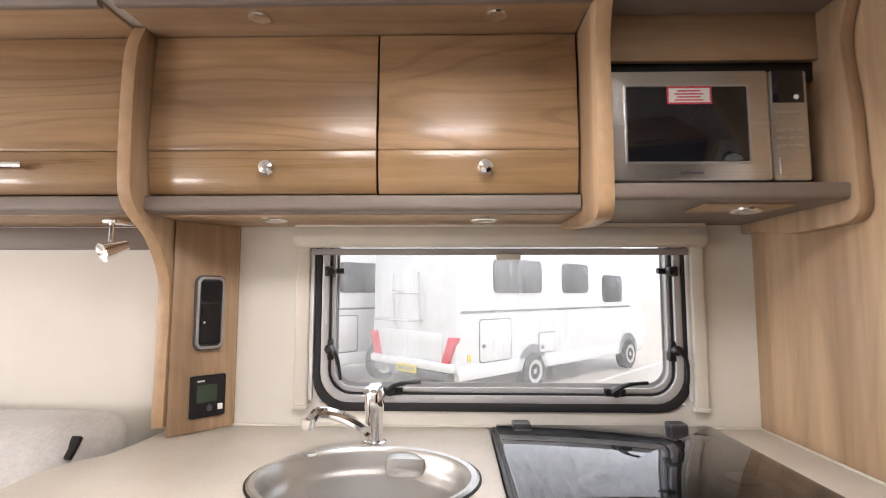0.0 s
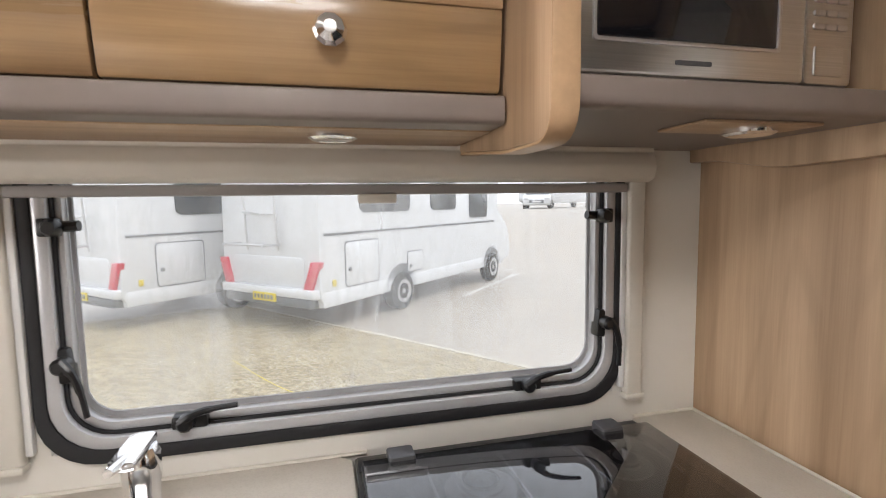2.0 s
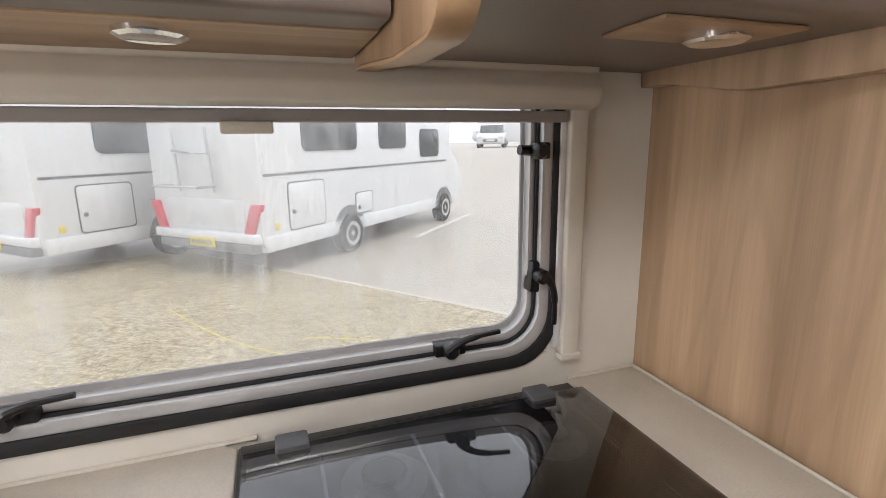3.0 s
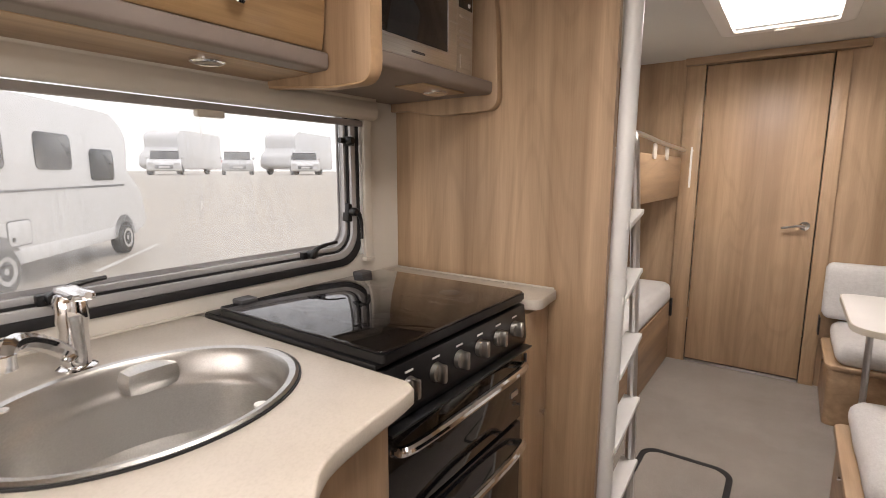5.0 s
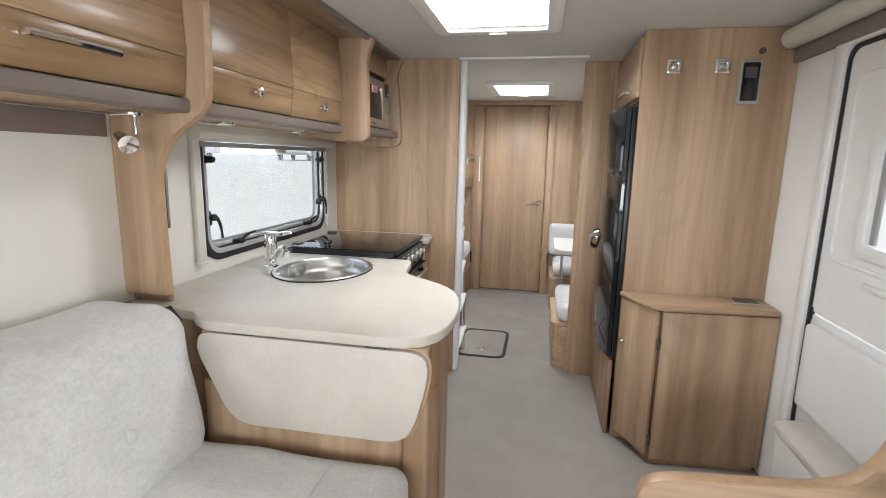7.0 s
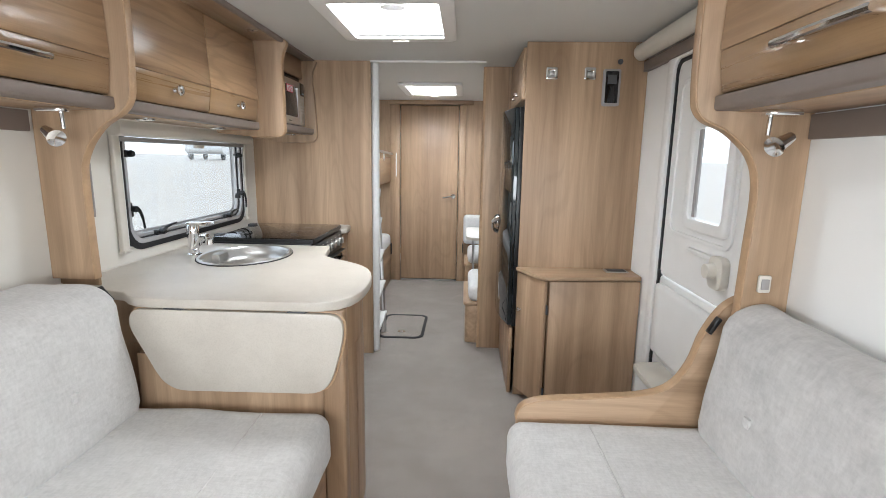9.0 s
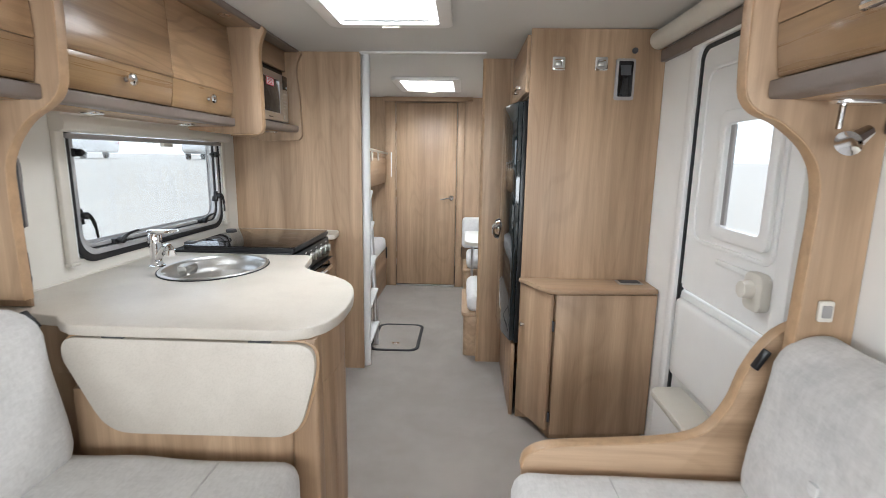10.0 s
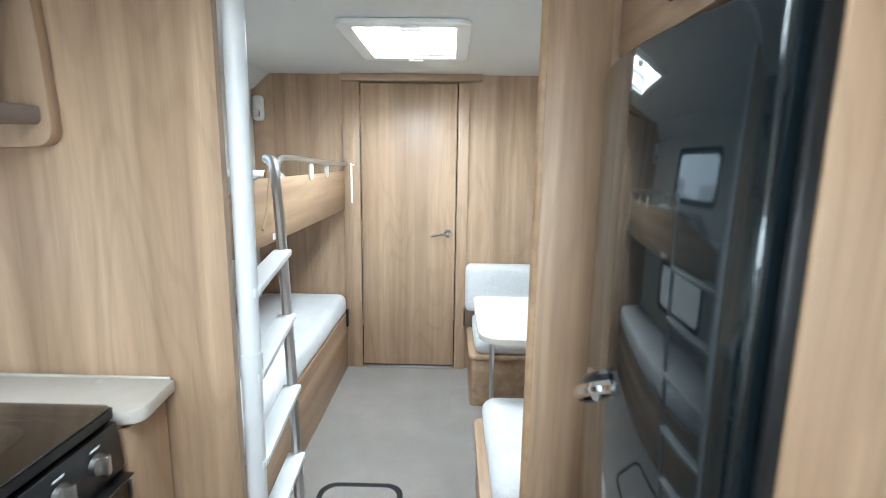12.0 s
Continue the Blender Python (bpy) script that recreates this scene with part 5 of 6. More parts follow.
seat_cushion(-0.80, -0.085, -2.95, -1.784, "silver grey chenille sofa seat cushion by the peninsula", -0.30)
seat_cushion(-0.80, -0.085, -4.6, -2.955, "silver grey chenille sofa seat cushion further forward", -0.30)
seat_cushion(0.470, 1.13, -2.85, -1.782, "silver grey chenille sofa seat cushion by the entrance", 0.72)
seat_cushion(0.470, 1.13, -4.6, -2.855, "silver grey chenille sofa seat cushion on the door side", 0.72)
def back_cushion(xa, xb, y0, y1, lean, label):
    r = root("back_cushion", ((xa + xb) / 2, (y0 + y1) / 2, 0.50), label, "cushion", "sofa back cushions")
    part("cover", roundbox(xa, xb, y0, y1, 0.50, 0.962 if lean < 0 else 0.955, 0.085, 17, rough=0.010, lean=lean), CUSHION if lean < 0 else CUSHION_DARK, r)
    s = 1 if lean < 0 else -1
    bx = (xb if s > 0 else xa) + lean * 0.22
    for y in np.arange(y1 - 0.28, y0, -0.42):
        part("button", roundbox(bx - 0.012, bx + 0.012, y - 0.016, y + 0.016, 0.690, 0.722, 0.010, 3), CUSHION, r, "covered button")


back_cushion(-0.985, -0.672, -2.95, -1.786, -0.16, "plump silver grey backrest cushion leaning on the wall")
back_cushion(-0.985, -0.71, -4.6, -2.96, -0.16, "plump silver grey backrest cushion further forward")
back_cushion(1.02, 1.185, -2.85, -1.786, 0.14, "textured grey backrest cushion behind the oak arm panel")
back_cushion(1.02, 1.185, -4.6, -2.86, 0.14, "textured grey backrest cushion on the door side")
arm_line = curve([(0.505, 0.53, 0), (0.52, 0.568, 0), (0.58, 0.594, 0), (0.74, 0.608, 0), (0.90, 0.625, 0), (0.985, 0.66, 0), (1.035, 0.735, 0), (1.065, 0.83, 0), (1.115, 0.915, 0), (1.175, 0.955, 0), (1.246, 0.968, 0)], 5)
edged_panel("sofa_arm_panel", arm_line, [(1.246, 0.0), (0.505, 0.0)], -1.777, -1.742, WOOD_X, "curved oak arm panel at the sofa end by the door", "arm panel")
for x, y, z, a in ((1.075, -1.800, 0.872, 60), (-0.800, -1.795, 0.915, -50)):
    thing("cushion_strap", moved(box(-0.028, 0.028, -0.012, 0.012, -0.006, 0.006, 0.003), Matrix.Translation((x, y, z)) @ Matrix.Rotation(radians(-a), 4, "Y")), BLACK, "small black fabric strap with clip on the cushion edge", "strap")

# ---- bunk beds on the left ----
b = root("bunk_bed", (-0.76, 1.15, 0), "oak bunk bed with white mattresses and safety rail", "bunk bed")
part("lower_front", box(-0.505, -0.485, 0.04, YR - 0.026, 0.0, 0.375, 0.003), WOOD_Y, b)
part("lower_deck", box(XL + 0.004, -0.485, 0.04, YR - 0.026, 0.376, 0.392, 0.002), WOOD_Y, b)
part("upper_deck", box(XL + 0.004, -0.500, 0.04, YR - 0.026, 1.10, 1.125, 0.002), WOOD_Y, b)
guard = smooth_poly([(0.06, 1.095), (YR - 0.03, 1.095), (YR - 0.03, 1.345), (1.00, 1.345), (0.62, 1.35), (0.06, 1.17)], (0, 0, 0, 0.1, 0.1, 0.05), 5)
part("guard_board", prism(guard, "x", -0.498, -0.482, 0.003), WOOD_Y, b)
part("guard_edge", tube(curve([(-0.490, 0.70, 1.16), (-0.490, 0.76, 1.24), (-0.490, 0.80, 1.36), (-0.490, 0.86, 1.405), (-0.490, 0.93, 1.41)]), 0.014, 8), EDGE, b, "rounded light oak edge")
part("lower_mattress", roundbox(XL + 0.02, -0.482, 0.06, YR - 0.03, 0.392, 0.525, 0.035, 9, crown=0.008, rough=0.004), MATTRESS, b, "white lower mattress")
part("upper_mattress", roundbox(XL + 0.02, -0.515, 0.06, YR - 0.03, 1.126, 1.235, 0.03, 9, rough=0.003), MATTRESS, b, "white upper mattress")
part("end_bracket", box(-0.486, -0.470, YR - 0.05, YR - 0.026, 0.30, 0.42, 0.003), BLACK, b)
part("safety_rail", tube(curve([(-0.470, 0.84, 1.36), (-0.470, 0.88, 1.412), (-0.470, 1.00, 1.425), (-0.470, 1.50, 1.405), (-0.470, YR - 0.03, 1.39)]), 0.012, 8), ALU, b, "aluminium safety rail")
for y in (1.35, 1.65):
    part("rail_bracket", prism(rrect(y - 0.035, y + 0.035, 1.32, 1.40, 0.02), "x", -0.482, -0.474, 0.002), CREAM_PLASTIC, b)
part("warning_label", box(-0.4815, -0.4805, 0.80, 0.90, 1.105, 1.13, 0), WHITE_INK, b, "small white label")
pl = root("pillow", (-0.77, 1.0, 1.235), "folded white bedding at the end of the upper bunk", "pillow")
part("cover", roundbox(-1.00, -0.53, 0.78, 1.20, 1.236, 1.37, 0.055, 9, rough=0.008), MATTRESS, pl)

# bunk ladder leaning against the upper bunk
l = root("bunk_ladder", (-0.29, 0.3, 0), "white aluminium bunk ladder hooked on the upper bunk", "ladder")
near = [(-0.282, 0.055, 0.005), (-0.275, 0.058, 1.0), (-0.270, 0.060, 1.944)]
part("rail", tube(near, 0.025, 12), ALU_WHITE, l, "white upright by the partition")
part("rail_joint", tube([(-0.2755, 0.0578, 0.90), (-0.2755, 0.0578, 0.945)], 0.028, 12), ALU_WHITE, l)
far = curve([(-0.285, 0.42, 0.005), (-0.312, 0.47, 0.5), (-0.350, 0.54, 1.0), (-0.385, 0.60, 1.32), (-0.415, 0.66, 1.405), (-0.475, 0.76, 1.42)], 5)
part("rail", tube(far, 0.018, 10), ALU, l, "aluminium side rail with hooked top")
for k, z in enumerate((0.16, 0.40, 0.64, 0.88, 1.10)):
    q = min(far, key=lambda p: abs(p.z - z))
    px = -0.282 + 0.006 * z
    a, e = Vector((px, 0.06, z)), Vector((q.x, q.y, z + 0.006))
    run = (e - a).normalized()
    side = run.cross(Vector((0, 0, 1))).normalized()
    turn = Matrix((run, side, Vector((0, 0, 1)))).transposed().to_4x4()
    tread = box(0.0, (e - a).length, -0.030, 0.030, -0.010, 0.010, 0.004)
    part("rung", moved(tread, Matrix.Translation(a) @ turn), ALU_WHITE, l, "flat ladder rung")
    part("rung_cap", box(px + 0.002, px + 0.026, 0.045, 0.075, z - 0.012, z + 0.012, 0.003), WHITE_PLASTIC, l)
wl = root("bunk_lamp", (-1.02, YR - 0.03, 1.66), "small white reading lamp on the oak wall above the bunk", "lamp")
part("body", roundbox(-1.055, -0.985, YR - 0.055, YR - 0.004, 1.655, 1.81, 0.022, 7), WHITE_PLASTIC, wl)
part("lens", roundbox(-1.040, -1.0, YR - 0.066, YR - 0.05, 1.675, 1.72, 0.007, 4), CHROME, wl)
wr = root("door_retainer", (-0.36, YR - 0.05, 1.2), "slim white vertical rail on the washroom door", "rail")
part("rod", tube([(-0.392, 1.90, 1.16), (-0.392, 1.90, 1.40)], 0.006, 8), WHITE_PLASTIC, wr)
part("fixing", tube([(-0.392, 1.90, 1.385), (-0.420, YR - 0.022, 1.385)], 0.005, 6), WHITE_PLASTIC, wr)

# ---- dinette on the right ----
def bench(y0, y1, back_y, label):
    r = root("dinette_bench", (0.8, (y0 + y1) / 2, 0), label, "bench", "dinette benches")
    part("box", prism(rrect(0.345, XR - 0.004, y0, y1, (0.03, 0, 0, 0.03), 4), "z", 0.0, 0.285, 0.003), WOOD_Y, r)
    part("rim", prism(rrect(0.330, XR - 0.004, y0 - 0.006, y1 + 0.004, (0.035, 0, 0, 0.035), 4), "z", 0.286, 0.312, 0.006), WOOD_Y, r)
    part("catch", lathe([(0.0, 0.0), (0.008, 0.0), (0.008, -0.014), (0.0, -0.016)], (0.345, (y0 + y1) / 2, 0.25), "x", 10), CHROME, r)
    part("seat_cushion", roundbox(0.365, XR - 0.01, y0 + 0.005, y1 - 0.006, 0.312, 0.425, 0.045, 9, crown=0.01, rough=0.004), MATTRESS, r, "pale grey seat cushion")
    return r


bench(1.60, YR - 0.03, 1, "oak dinette bench with pale cushion by the rear wall")
bench(0.26, 0.90, -1, "oak dinette bench with pale cushion by the partition")
bk = root("bolster_cushion", (0.75, YR - 0.08, 0.44), "pale grey dinette back cushion against the oak wall", "cushion")
part("cover", roundbox(0.315, XR - 0.02, YR - 0.125, YR - 0.006, 0.440, 0.755, 0.04, 9, rough=0.004), MATTRESS, bk)
part("strap", box(0.308, 0.316, YR - 0.11, YR - 0.03, 0.34, 0.44, 0.002), BLACK, bk)
tb = root("dinette_table", (0.75, 1.2, 0), "white-topped dinette table on a slim metal leg", "table")
part("tabletop", prism(smooth_poly([(0.345, 0.84), (XR - 0.02, 0.84), (XR - 0.02, 1.50), (0.345, 1.50)], (0.12, 0, 0, 0.06), 8), "z", 0.672, 0.700, 0.005), WHITE_PLASTIC, tb)
part("table_edge", ring(smooth_poly([(0.342, 0.837), (XR - 0.018, 0.837), (XR - 0.018, 1.503), (0.342, 1.503)], (0.12, 0, 0, 0.06), 8), smooth_poly([(0.347, 0.842), (XR - 0.022, 0.842), (XR - 0.022, 1.498), (0.347, 1.498)], (0.12, 0, 0, 0.06), 8), "z", 0.674, 0.698), CREAM_PLASTIC, tb)
part("leg", tube([(0.415, 0.95, 0.0), (0.405, 0.95, 0.672)], 0.011, 8), ALU, tb, "slim aluminium leg")

# ---- outside: wet car park with parked motorhomes ----
GZ = -0.48
def ground_material():
    m, nt, b = material("wet_tarmac")
    tc = nt.nodes.new("ShaderNodeTexCoord")
    n = node(nt, "ShaderNodeTexNoise", Scale=0.6, Detail=8.0, Roughness=0.7)
    nt.links.new(tc.outputs["Object"], n.inputs["Vector"])
    grit = node(nt, "ShaderNodeTexNoise", Scale=90.0, Detail=3.0)
    nt.links.new(tc.outputs["Object"], grit.inputs["Vector"])
    broad = ramp(nt, n.outputs["Fac"], [(0.3, (0.37, 0.335, 0.285)), (0.7, (0.46, 0.415, 0.35))])
    nt.links.new(mixed(nt, broad, ramp(nt, grit.outputs["Fac"], [(0.3, (0.6, 0.6, 0.6)), (0.7, (1, 1, 1))]), 0.35, "MULTIPLY"), b.inputs["Base Color"])
    rr = node(nt, "ShaderNodeMapRange", **{"To Min": 0.28, "To Max": 0.6})
    nt.links.new(n.outputs["Fac"], rr.inputs["Value"])
    nt.links.new(rr.outputs[0], b.inputs["Roughness"])
    bump(nt, b, grit.outputs["Fac"], 0.3, 0.01)
    return m


def gravel_material():
    m, nt, b = material("yellow_gravel")
    tc = nt.nodes.new("ShaderNodeTexCoord")
    vor = node(nt, "ShaderNodeTexVoronoi", Scale=26.0)
    nt.links.new(tc.outputs["Object"], vor.inputs["Vector"])
    stones = mixed(nt, ramp(nt, vor.outputs["Distance"], [(0.05, (0.66, 0.56, 0.36)), (0.55, (0.22, 0.175, 0.10))]), ramp(nt, vor.outputs["Color"], [(0.2, (0.28, 0.235, 0.15)), (0.8, (0.74, 0.66, 0.47))]), 0.5)
    n = node(nt, "ShaderNodeTexNoise", Scale=1.3, Detail=5.0, Roughness=0.65)
    nt.links.new(tc.outputs["Object"], n.inputs["Vector"])
    nt.links.new(mixed(nt, stones, ramp(nt, n.outputs["Fac"], [(0.3, (0.78, 0.76, 0.72)), (0.7, (1, 1, 1))]), 1.0, "MULTIPLY"), b.inputs["Base Color"])
    b.inputs["Roughness"].default_value = 0.55
    bump(nt, b, vor.outputs["Distance"], 0.7, 0.03)
    return m


def rise(x, y):
    """The car park climbs gently behind the first row of vehicles."""
    k = min(1.0, max(0.0, (-0.8 * x + 0.6 * y - 12.5) / 11.5))
    return 1.5 * k * k * (3 - 2 * k)


g = bmesh.new()
steps = [-600, -200, -60, -40] + list(range(-32, 33, 2)) + [40, 60, 200, 600]
rows = [[g.verts.new((x, y, rise(x, y))) for x in steps] for y in steps]
for ra, rb in zip(rows, rows[1:]):
    for k in range(len(steps) - 1):
        g.faces.new((ra[k], ra[k + 1], rb[k + 1], rb[k]))
ground = new("ground", finish("ground", g, ground_material(), (0, 0, 0), 30))
ground.location = (0, 0, GZ)
tagged(ground, "wet pale grey tarmac of the car park", "ground", kind="structure")


BED = [(-10.0, -2.3), (-5.5, 1.1), (-1.9, 3.7), (4.0, 3.7), (4.0, -9.0), (-7.7, -9.0)]
thing("gravel", prism(BED, "z", GZ - 0.05, GZ + 0.012), gravel_material(), "pale yellow gravel bed beside the tarmac", "gravel", kind="structure")
KERB = plain("pale_edging_stone", (0.50, 0.46, 0.38), 0.7, vary=0.15, scale=6)
for (xa, ya), (xb, yb) in ((BED[0], BED[1]), (BED[1], BED[2]), (BED[5], BED[0])):
    run = Vector((xb - xa, yb - ya, 0))
    turn = Matrix.Translation((xa, ya, GZ)) @ Matrix.Rotation(math.atan2(run.y, run.x), 4, "Z")
    thing("kerb", moved(box(0.0, run.length, 0.004, 0.075, -0.05, 0.022, 0.01), turn), KERB, "low pale edging kerb round the gravel", "kerb", "gravel kerbs", kind="structure")


def motorhome(label, loc, turn, rack=True):
    """Built with its rear at y = 0, front towards +y, near side towards +x."""
    r = root("motorhome", (0, 0, 0), label, "motorhome", "parked motorhomes")
    side = smooth_poly([(0.0, 0.55), (0.05, 0.42), (6.6, 0.42), (6.9, 0.60), (6.75, 1.25), (6.1, 1.75), (6.2, 2.5), (5.6, 2.88), (0.15, 2.88), (0.02, 2.6)], (0.1, 0.1, 0.2, 0.2, 0.2, 0.1, 0.3, 0.3, 0.2, 0.2), 4)
    part("body", prism(side, "x", -2.2, 0.0, 0.06, 3), VAN_WHITE, r)
    part("skirt", box(-2.15, 0.006, 0.06, 6.4, 0.36, 0.60, 0.02), VAN_WHITE, r)
    part("bumper", prism(rrect(-2.18, -0.02, -0.10, 0.10, (0.08, 0.08, 0, 0)), "z", 0.50, 0.64, 0.03), VAN_WHITE, r, "white rear bumper")
    part("bumper_strip", prism(rrect(-2.10, -0.10, -0.09, 0.10, (0.08, 0.08, 0, 0)), "z", 0.36, 0.499, 0.02), VAN_GREY, r, "grey lower bumper strip")
    part("number_plate", box(-1.35, -0.83, -0.115, -0.098, 0.42, 0.55, 0.004), PLATE, r, "yellow number plate")
    part("plate_print", join(*[box(-1.31 + 0.075 * k, -1.265 + 0.075 * k, -0.119, -0.114, 0.45, 0.52, 0) for k in range(6)]), VAN_GREY, r)
    for x0, x1 in ((-2.16, -1.98), (-0.22, -0.04)):
        tilt = 0.08 if x0 < -1 else -0.08
        part("tail_lamp", prism([(x0 - 0.02 + tilt, 0.60), (x1 - 0.02 + tilt, 0.60), (x1 - tilt, 1.05), (x0 - tilt, 1.05)], "y", -0.045, 0.06, 0.01), LAMP_RED, r, "red tail lamp")
    part("rear_recess", prism(rrect(-1.9, -0.3, 0.66, 1.10, 0.1), "y", -0.012, 0.03, 0.01), VAN_WHITE, r)
    for y0, y1, z0, z1 in ((0.55, 1.35, 0.62, 1.30), (2.2, 2.7, 0.65, 1.0)):
        h = part("locker_door", prism(rrect(y0, y1, z0, z1, 0.06), "x", -0.01, 0.014, 0.006), VAN_WHITE, r)
        part("door_gap", ring(rrect(y0 - 0.02, y1 + 0.02, z0 - 0.02, z1 + 0.02, 0.07), rrect(y0, y1, z0, z1, 0.06), "x", -0.01, 0.005), VAN_GREY, h)
        part("door_lock", lathe([(0.0, 0), (0.035, 0), (0.03, 0.02), (0, 0.02)], (0.013, y0 + 0.08, (z0 + z1) / 2 - 0.08), "x", 12), VAN_GREY, h)
    for y0, y1, z0, z1 in ((0.9, 2.3, 1.75, 2.35), (3.0, 4.0, 1.75, 2.35), (4.6, 5.5, 1.55, 2.15)):
        w = part("window", prism(rrect(y0, y1, z0, z1, 0.12), "x", -0.01, 0.02, 0.01), VAN_WINDOW, r, "dark tinted window")
    part("stripe", box(0.001, 0.006, 0.1, 5.9, 1.42, 1.46, 0), VAN_GREY, r)
    part("side_marker", box(-0.004, 0.012, 0.25, 0.33, 0.66, 0.76, 0.004), PLATE, r, "amber side marker")
    for y in (2.0, 5.75):
        for x in (-2.0, -0.06):
            ty = part("wheel", lathe([(0.0, -0.11), (0.24, -0.11), (0.33, -0.09), (0.33, 0.09), (0.24, 0.11), (0.0, 0.11)], (x, y, 0.33), "x", 24), TYRE, r)
            part("rim", lathe([(0.0, 0.105), (0.20, 0.112), (0.21, 0.12), (0.10, 0.10), (0.0, 0.12)], (x, y, 0.33), "x", 18), ALU, ty)
        part("wheel_arch", prism([(y + 0.46 * math.cos(a), 0.36 + 0.46 * math.sin(a)) for a in np.linspace(0, math.pi, 14)], "x", -0.02, 0.006), VAN_GREY, r)
    if rack:
        rk = part("bike_rack", join(tube([(-1.5, -0.05, 1.2), (-1.5, -0.10, 2.1)], 0.018, 8), tube([(-0.8, -0.05, 1.2), (-0.8, -0.10, 2.1)], 0.018, 8), tube([(-1.6, -0.35, 1.3), (-0.7, -0.35, 1.3)], 0.02, 8),
                  tube([(-1.6, -0.10, 1.3), (-1.6, -0.42, 1.3)], 0.02, 8), tube([(-0.7, -0.10, 1.3), (-0.7, -0.42, 1.3)], 0.02, 8), tube([(-1.5, -0.10, 1.75), (-0.8, -0.10, 1.75)], 0.016, 8), tube([(-1.15, -0.10, 1.75), (-1.15, -0.4, 1.8)], 0.016, 8)), ALU, r, "aluminium bike rack")
    r.matrix_world = Matrix.Translation((*loc, GZ)) @ Matrix.Rotation(radians(turn), 4, "Z")
    return r


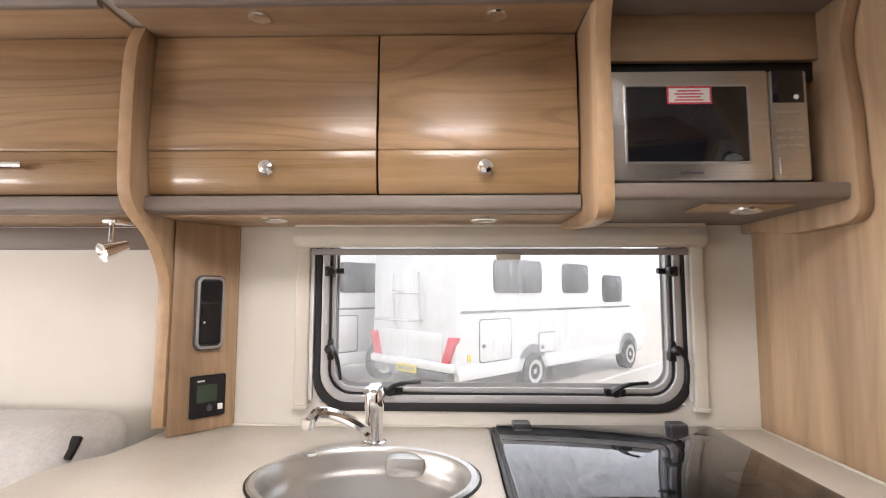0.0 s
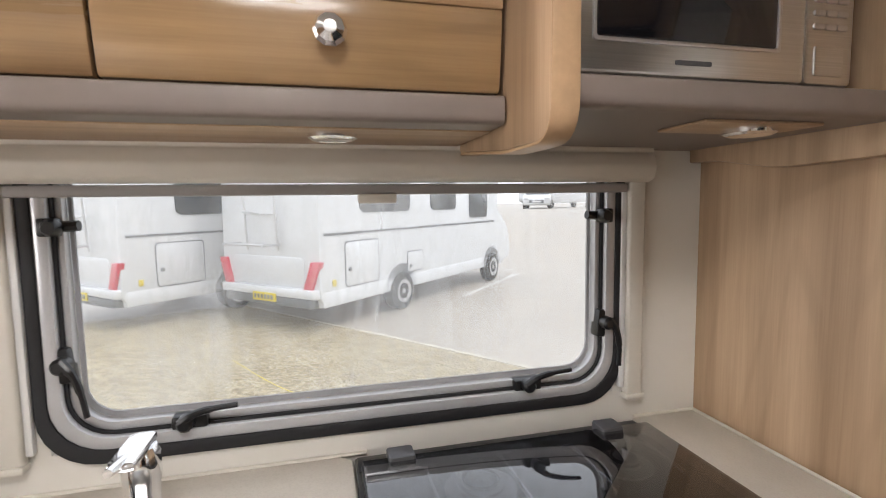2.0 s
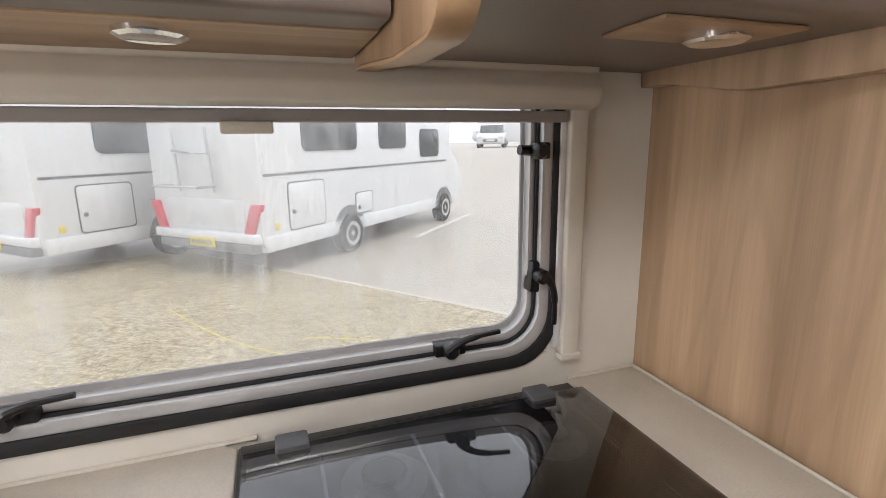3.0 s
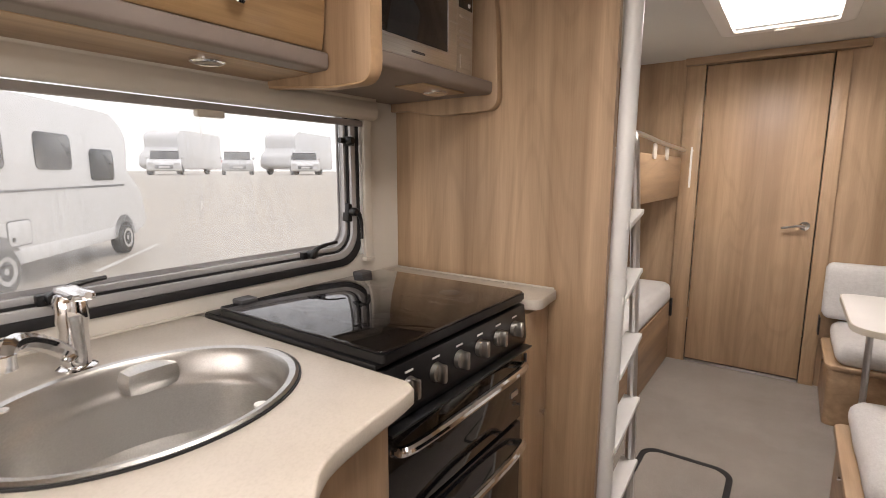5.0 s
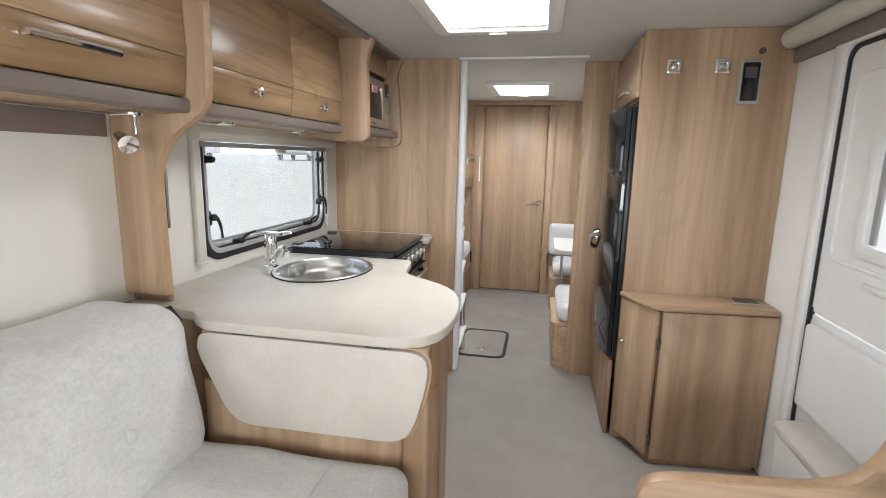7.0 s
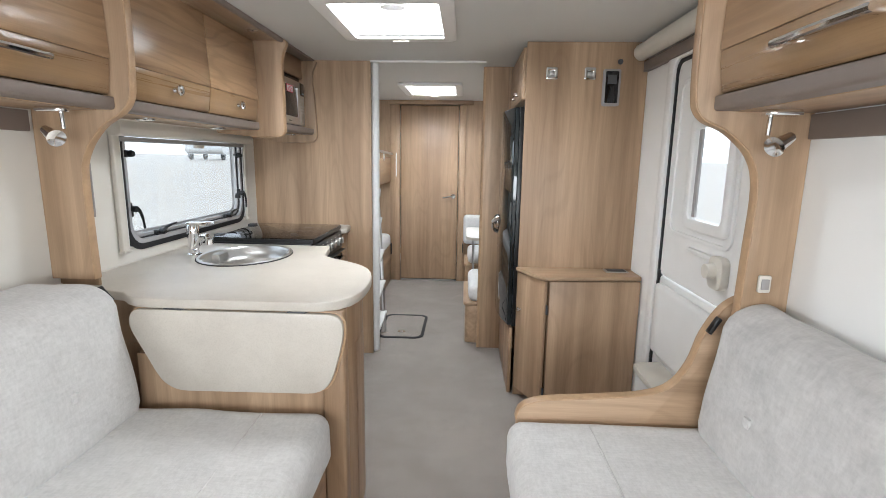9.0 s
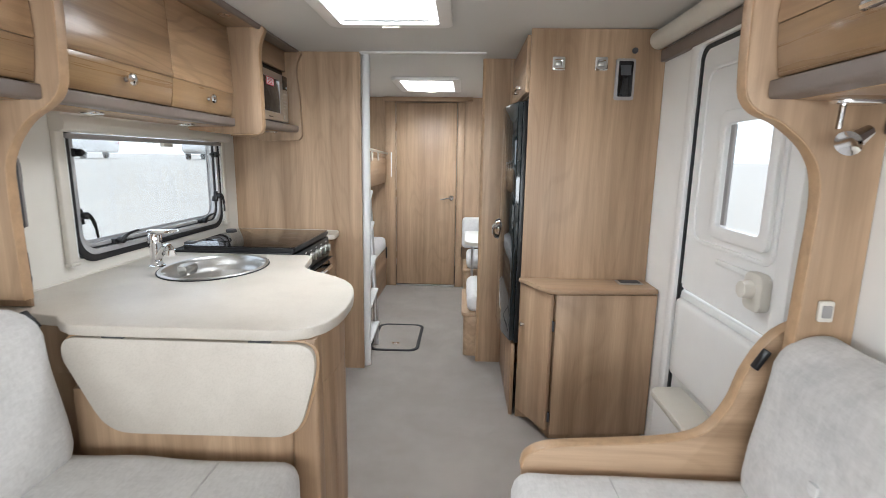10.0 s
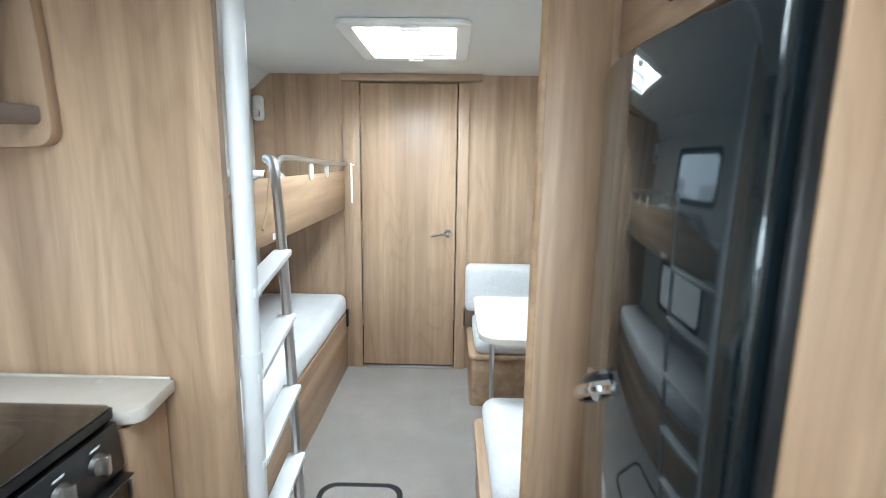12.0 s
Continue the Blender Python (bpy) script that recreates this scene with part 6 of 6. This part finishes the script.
v = motorhome("white motorhome with red tail lamps and a bike rack", (-7.4, -0.85), 45)
copy_thing(v, Matrix.Translation((-8.4, -3.75, GZ)) @ Matrix.Rotation(radians(45), 4, "Z"))
def parked_car(label, colour, loc, turn):
    """Hatchback with its nose at y = 0 towards -y."""
    r = root("car", (0, 0, 0), label, "car", "parked cars")
    lower = smooth_poly([(0.02, 0.30), (0.0, 0.62), (0.25, 0.80), (1.10, 0.95), (3.6, 1.0), (4.05, 0.92), (4.1, 0.35), (3.9, 0.24), (0.15, 0.22)], (0.05, 0.1, 0.15, 0.1, 0.1, 0.1, 0.1, 0.05, 0.05), 3)
    part("body", prism(lower, "x", -0.87, 0.87, 0.06, 3), colour, r)
    cabin = smooth_poly([(0.95, 0.93), (1.75, 1.42), (2.6, 1.50), (3.5, 1.40), (3.98, 0.98)], (0.1, 0.2, 0.3, 0.2, 0.1), 4)
    part("cabin", prism(cabin, "x", -0.74, 0.74, 0.07, 3), VAN_WINDOW, r, "dark glass round the cabin")
    part("roof", prism(smooth_poly([(1.72, 1.42), (2.6, 1.515), (3.52, 1.41), (3.4, 1.39), (1.9, 1.40)], (0.04, 0.3, 0.04, 0.04, 0.04), 4), "x", -0.70, 0.70, 0.01), colour, r)
    for s in (-1, 1):
        lo, hi = sorted((s * 0.50, s * 0.80))
        part("headlamp", box(lo, hi, -0.012, 0.12, 0.58, 0.72, 0.03), ALU, r, "clear headlamp")
        for y0, y1 in ((1.70, 1.78), (2.62, 2.70), (3.5, 3.6)):
            a, b2 = sorted((s * 0.735, s * 0.752))
            part("pillar", box(a, b2, y0, y1, 0.95, 1.42, 0.004), colour, r)
        a, b2 = sorted((s * 0.86, s * 1.0))
        part("mirror", box(a, b2, 1.30, 1.42, 0.95, 1.08, 0.03), colour, r)
        for y in (0.78, 3.30):
            ty = part("wheel", lathe([(0.0, -0.10), (0.22, -0.10), (0.31, -0.08), (0.31, 0.08), (0.22, 0.10), (0.0, 0.10)], (s * 0.80, y, 0.31), "x", 20), TYRE, r)
            part("rim", lathe([(0.0, s * 0.10), (0.20, s * 0.105), (0.21, s * 0.11), (0.10, s * 0.09), (0.0, s * 0.11)], (s * 0.80, y, 0.31), "x", 16), ALU, ty)
    part("grille", box(-0.45, 0.45, -0.014, 0.10, 0.36, 0.56, 0.02), VAN_GREY, r, "dark front grille")
    part("number_plate", box(-0.26, 0.26, -0.026, -0.012, 0.40, 0.51, 0.003), WHITE_INK, r)
    r.matrix_world = Matrix.Translation((*loc, GZ + rise(*loc))) @ Matrix.Rotation(radians(turn), 4, "Z")


VAN_SILVER = plain("silver_car_paint", (0.45, 0.46, 0.47), 0.3, vary=0.04, coat=0.5)
for x, y, a, paint, word in ((-29.0, 12.5, 62, VAN_WHITE, "white"), (-27.0, 15.8, 58, VAN_SILVER, "silver"), (-24.8, 19.0, 52, VAN_WHITE, "white"), (-22.0, 21.8, 48, VAN_SILVER, "silver")):
    parked_car("wet %s hatchback parked on the tarmac" % word, paint, (x, y), a)
for x, y, a in ((-25, 29, 200), (-19.0, 34.0, 195), (-32, 25, 205), (-38, 19, 215), (-12.5, 38.0, 190), (-6.0, 41.5, 185), (-43, 10, 250)):
    copy_thing(v, Matrix.Translation((x, y, GZ + rise(x, y))) @ Matrix.Rotation(radians(a), 4, "Z"))


for (xa, ya), (xb, yb) in (((-9.6, 1.95), (-13.0, 4.9)), ((-9.4, 10.4), (-3.0, 14.0)), ((-5.6, 5.4), (-3.4, 8.6))):
    d = Vector((xb - xa, yb - ya, 0))
    nrm = Vector((-d.y, d.x, 0)).normalized() * 0.06
    bm = bmesh.new()
    bm.faces.new([bm.verts.new(p) for p in (Vector((xa, ya, GZ + 0.006)) + nrm, Vector((xa, ya, GZ + 0.006)) - nrm, Vector((xb, yb, GZ + 0.006)) - nrm, Vector((xb, yb, GZ + 0.006)) + nrm)])
    thing("bay_line", bm, LINE, "white painted parking bay line on tarmac", "road marking", "bay lines", kind="structure")
thing("hose", tube(curve([(-6.4, -1.9, GZ + 0.01), (-5.2, -1.2, GZ + 0.01), (-4.4, -0.4, GZ + 0.01), (-4.0, 0.6, GZ + 0.01), (-4.6, 0.2, GZ + 0.01), (-5.0, -0.5, GZ + 0.01)]), 0.006, 6), PLATE, "thin yellow hose lying on the gravel", "hose")
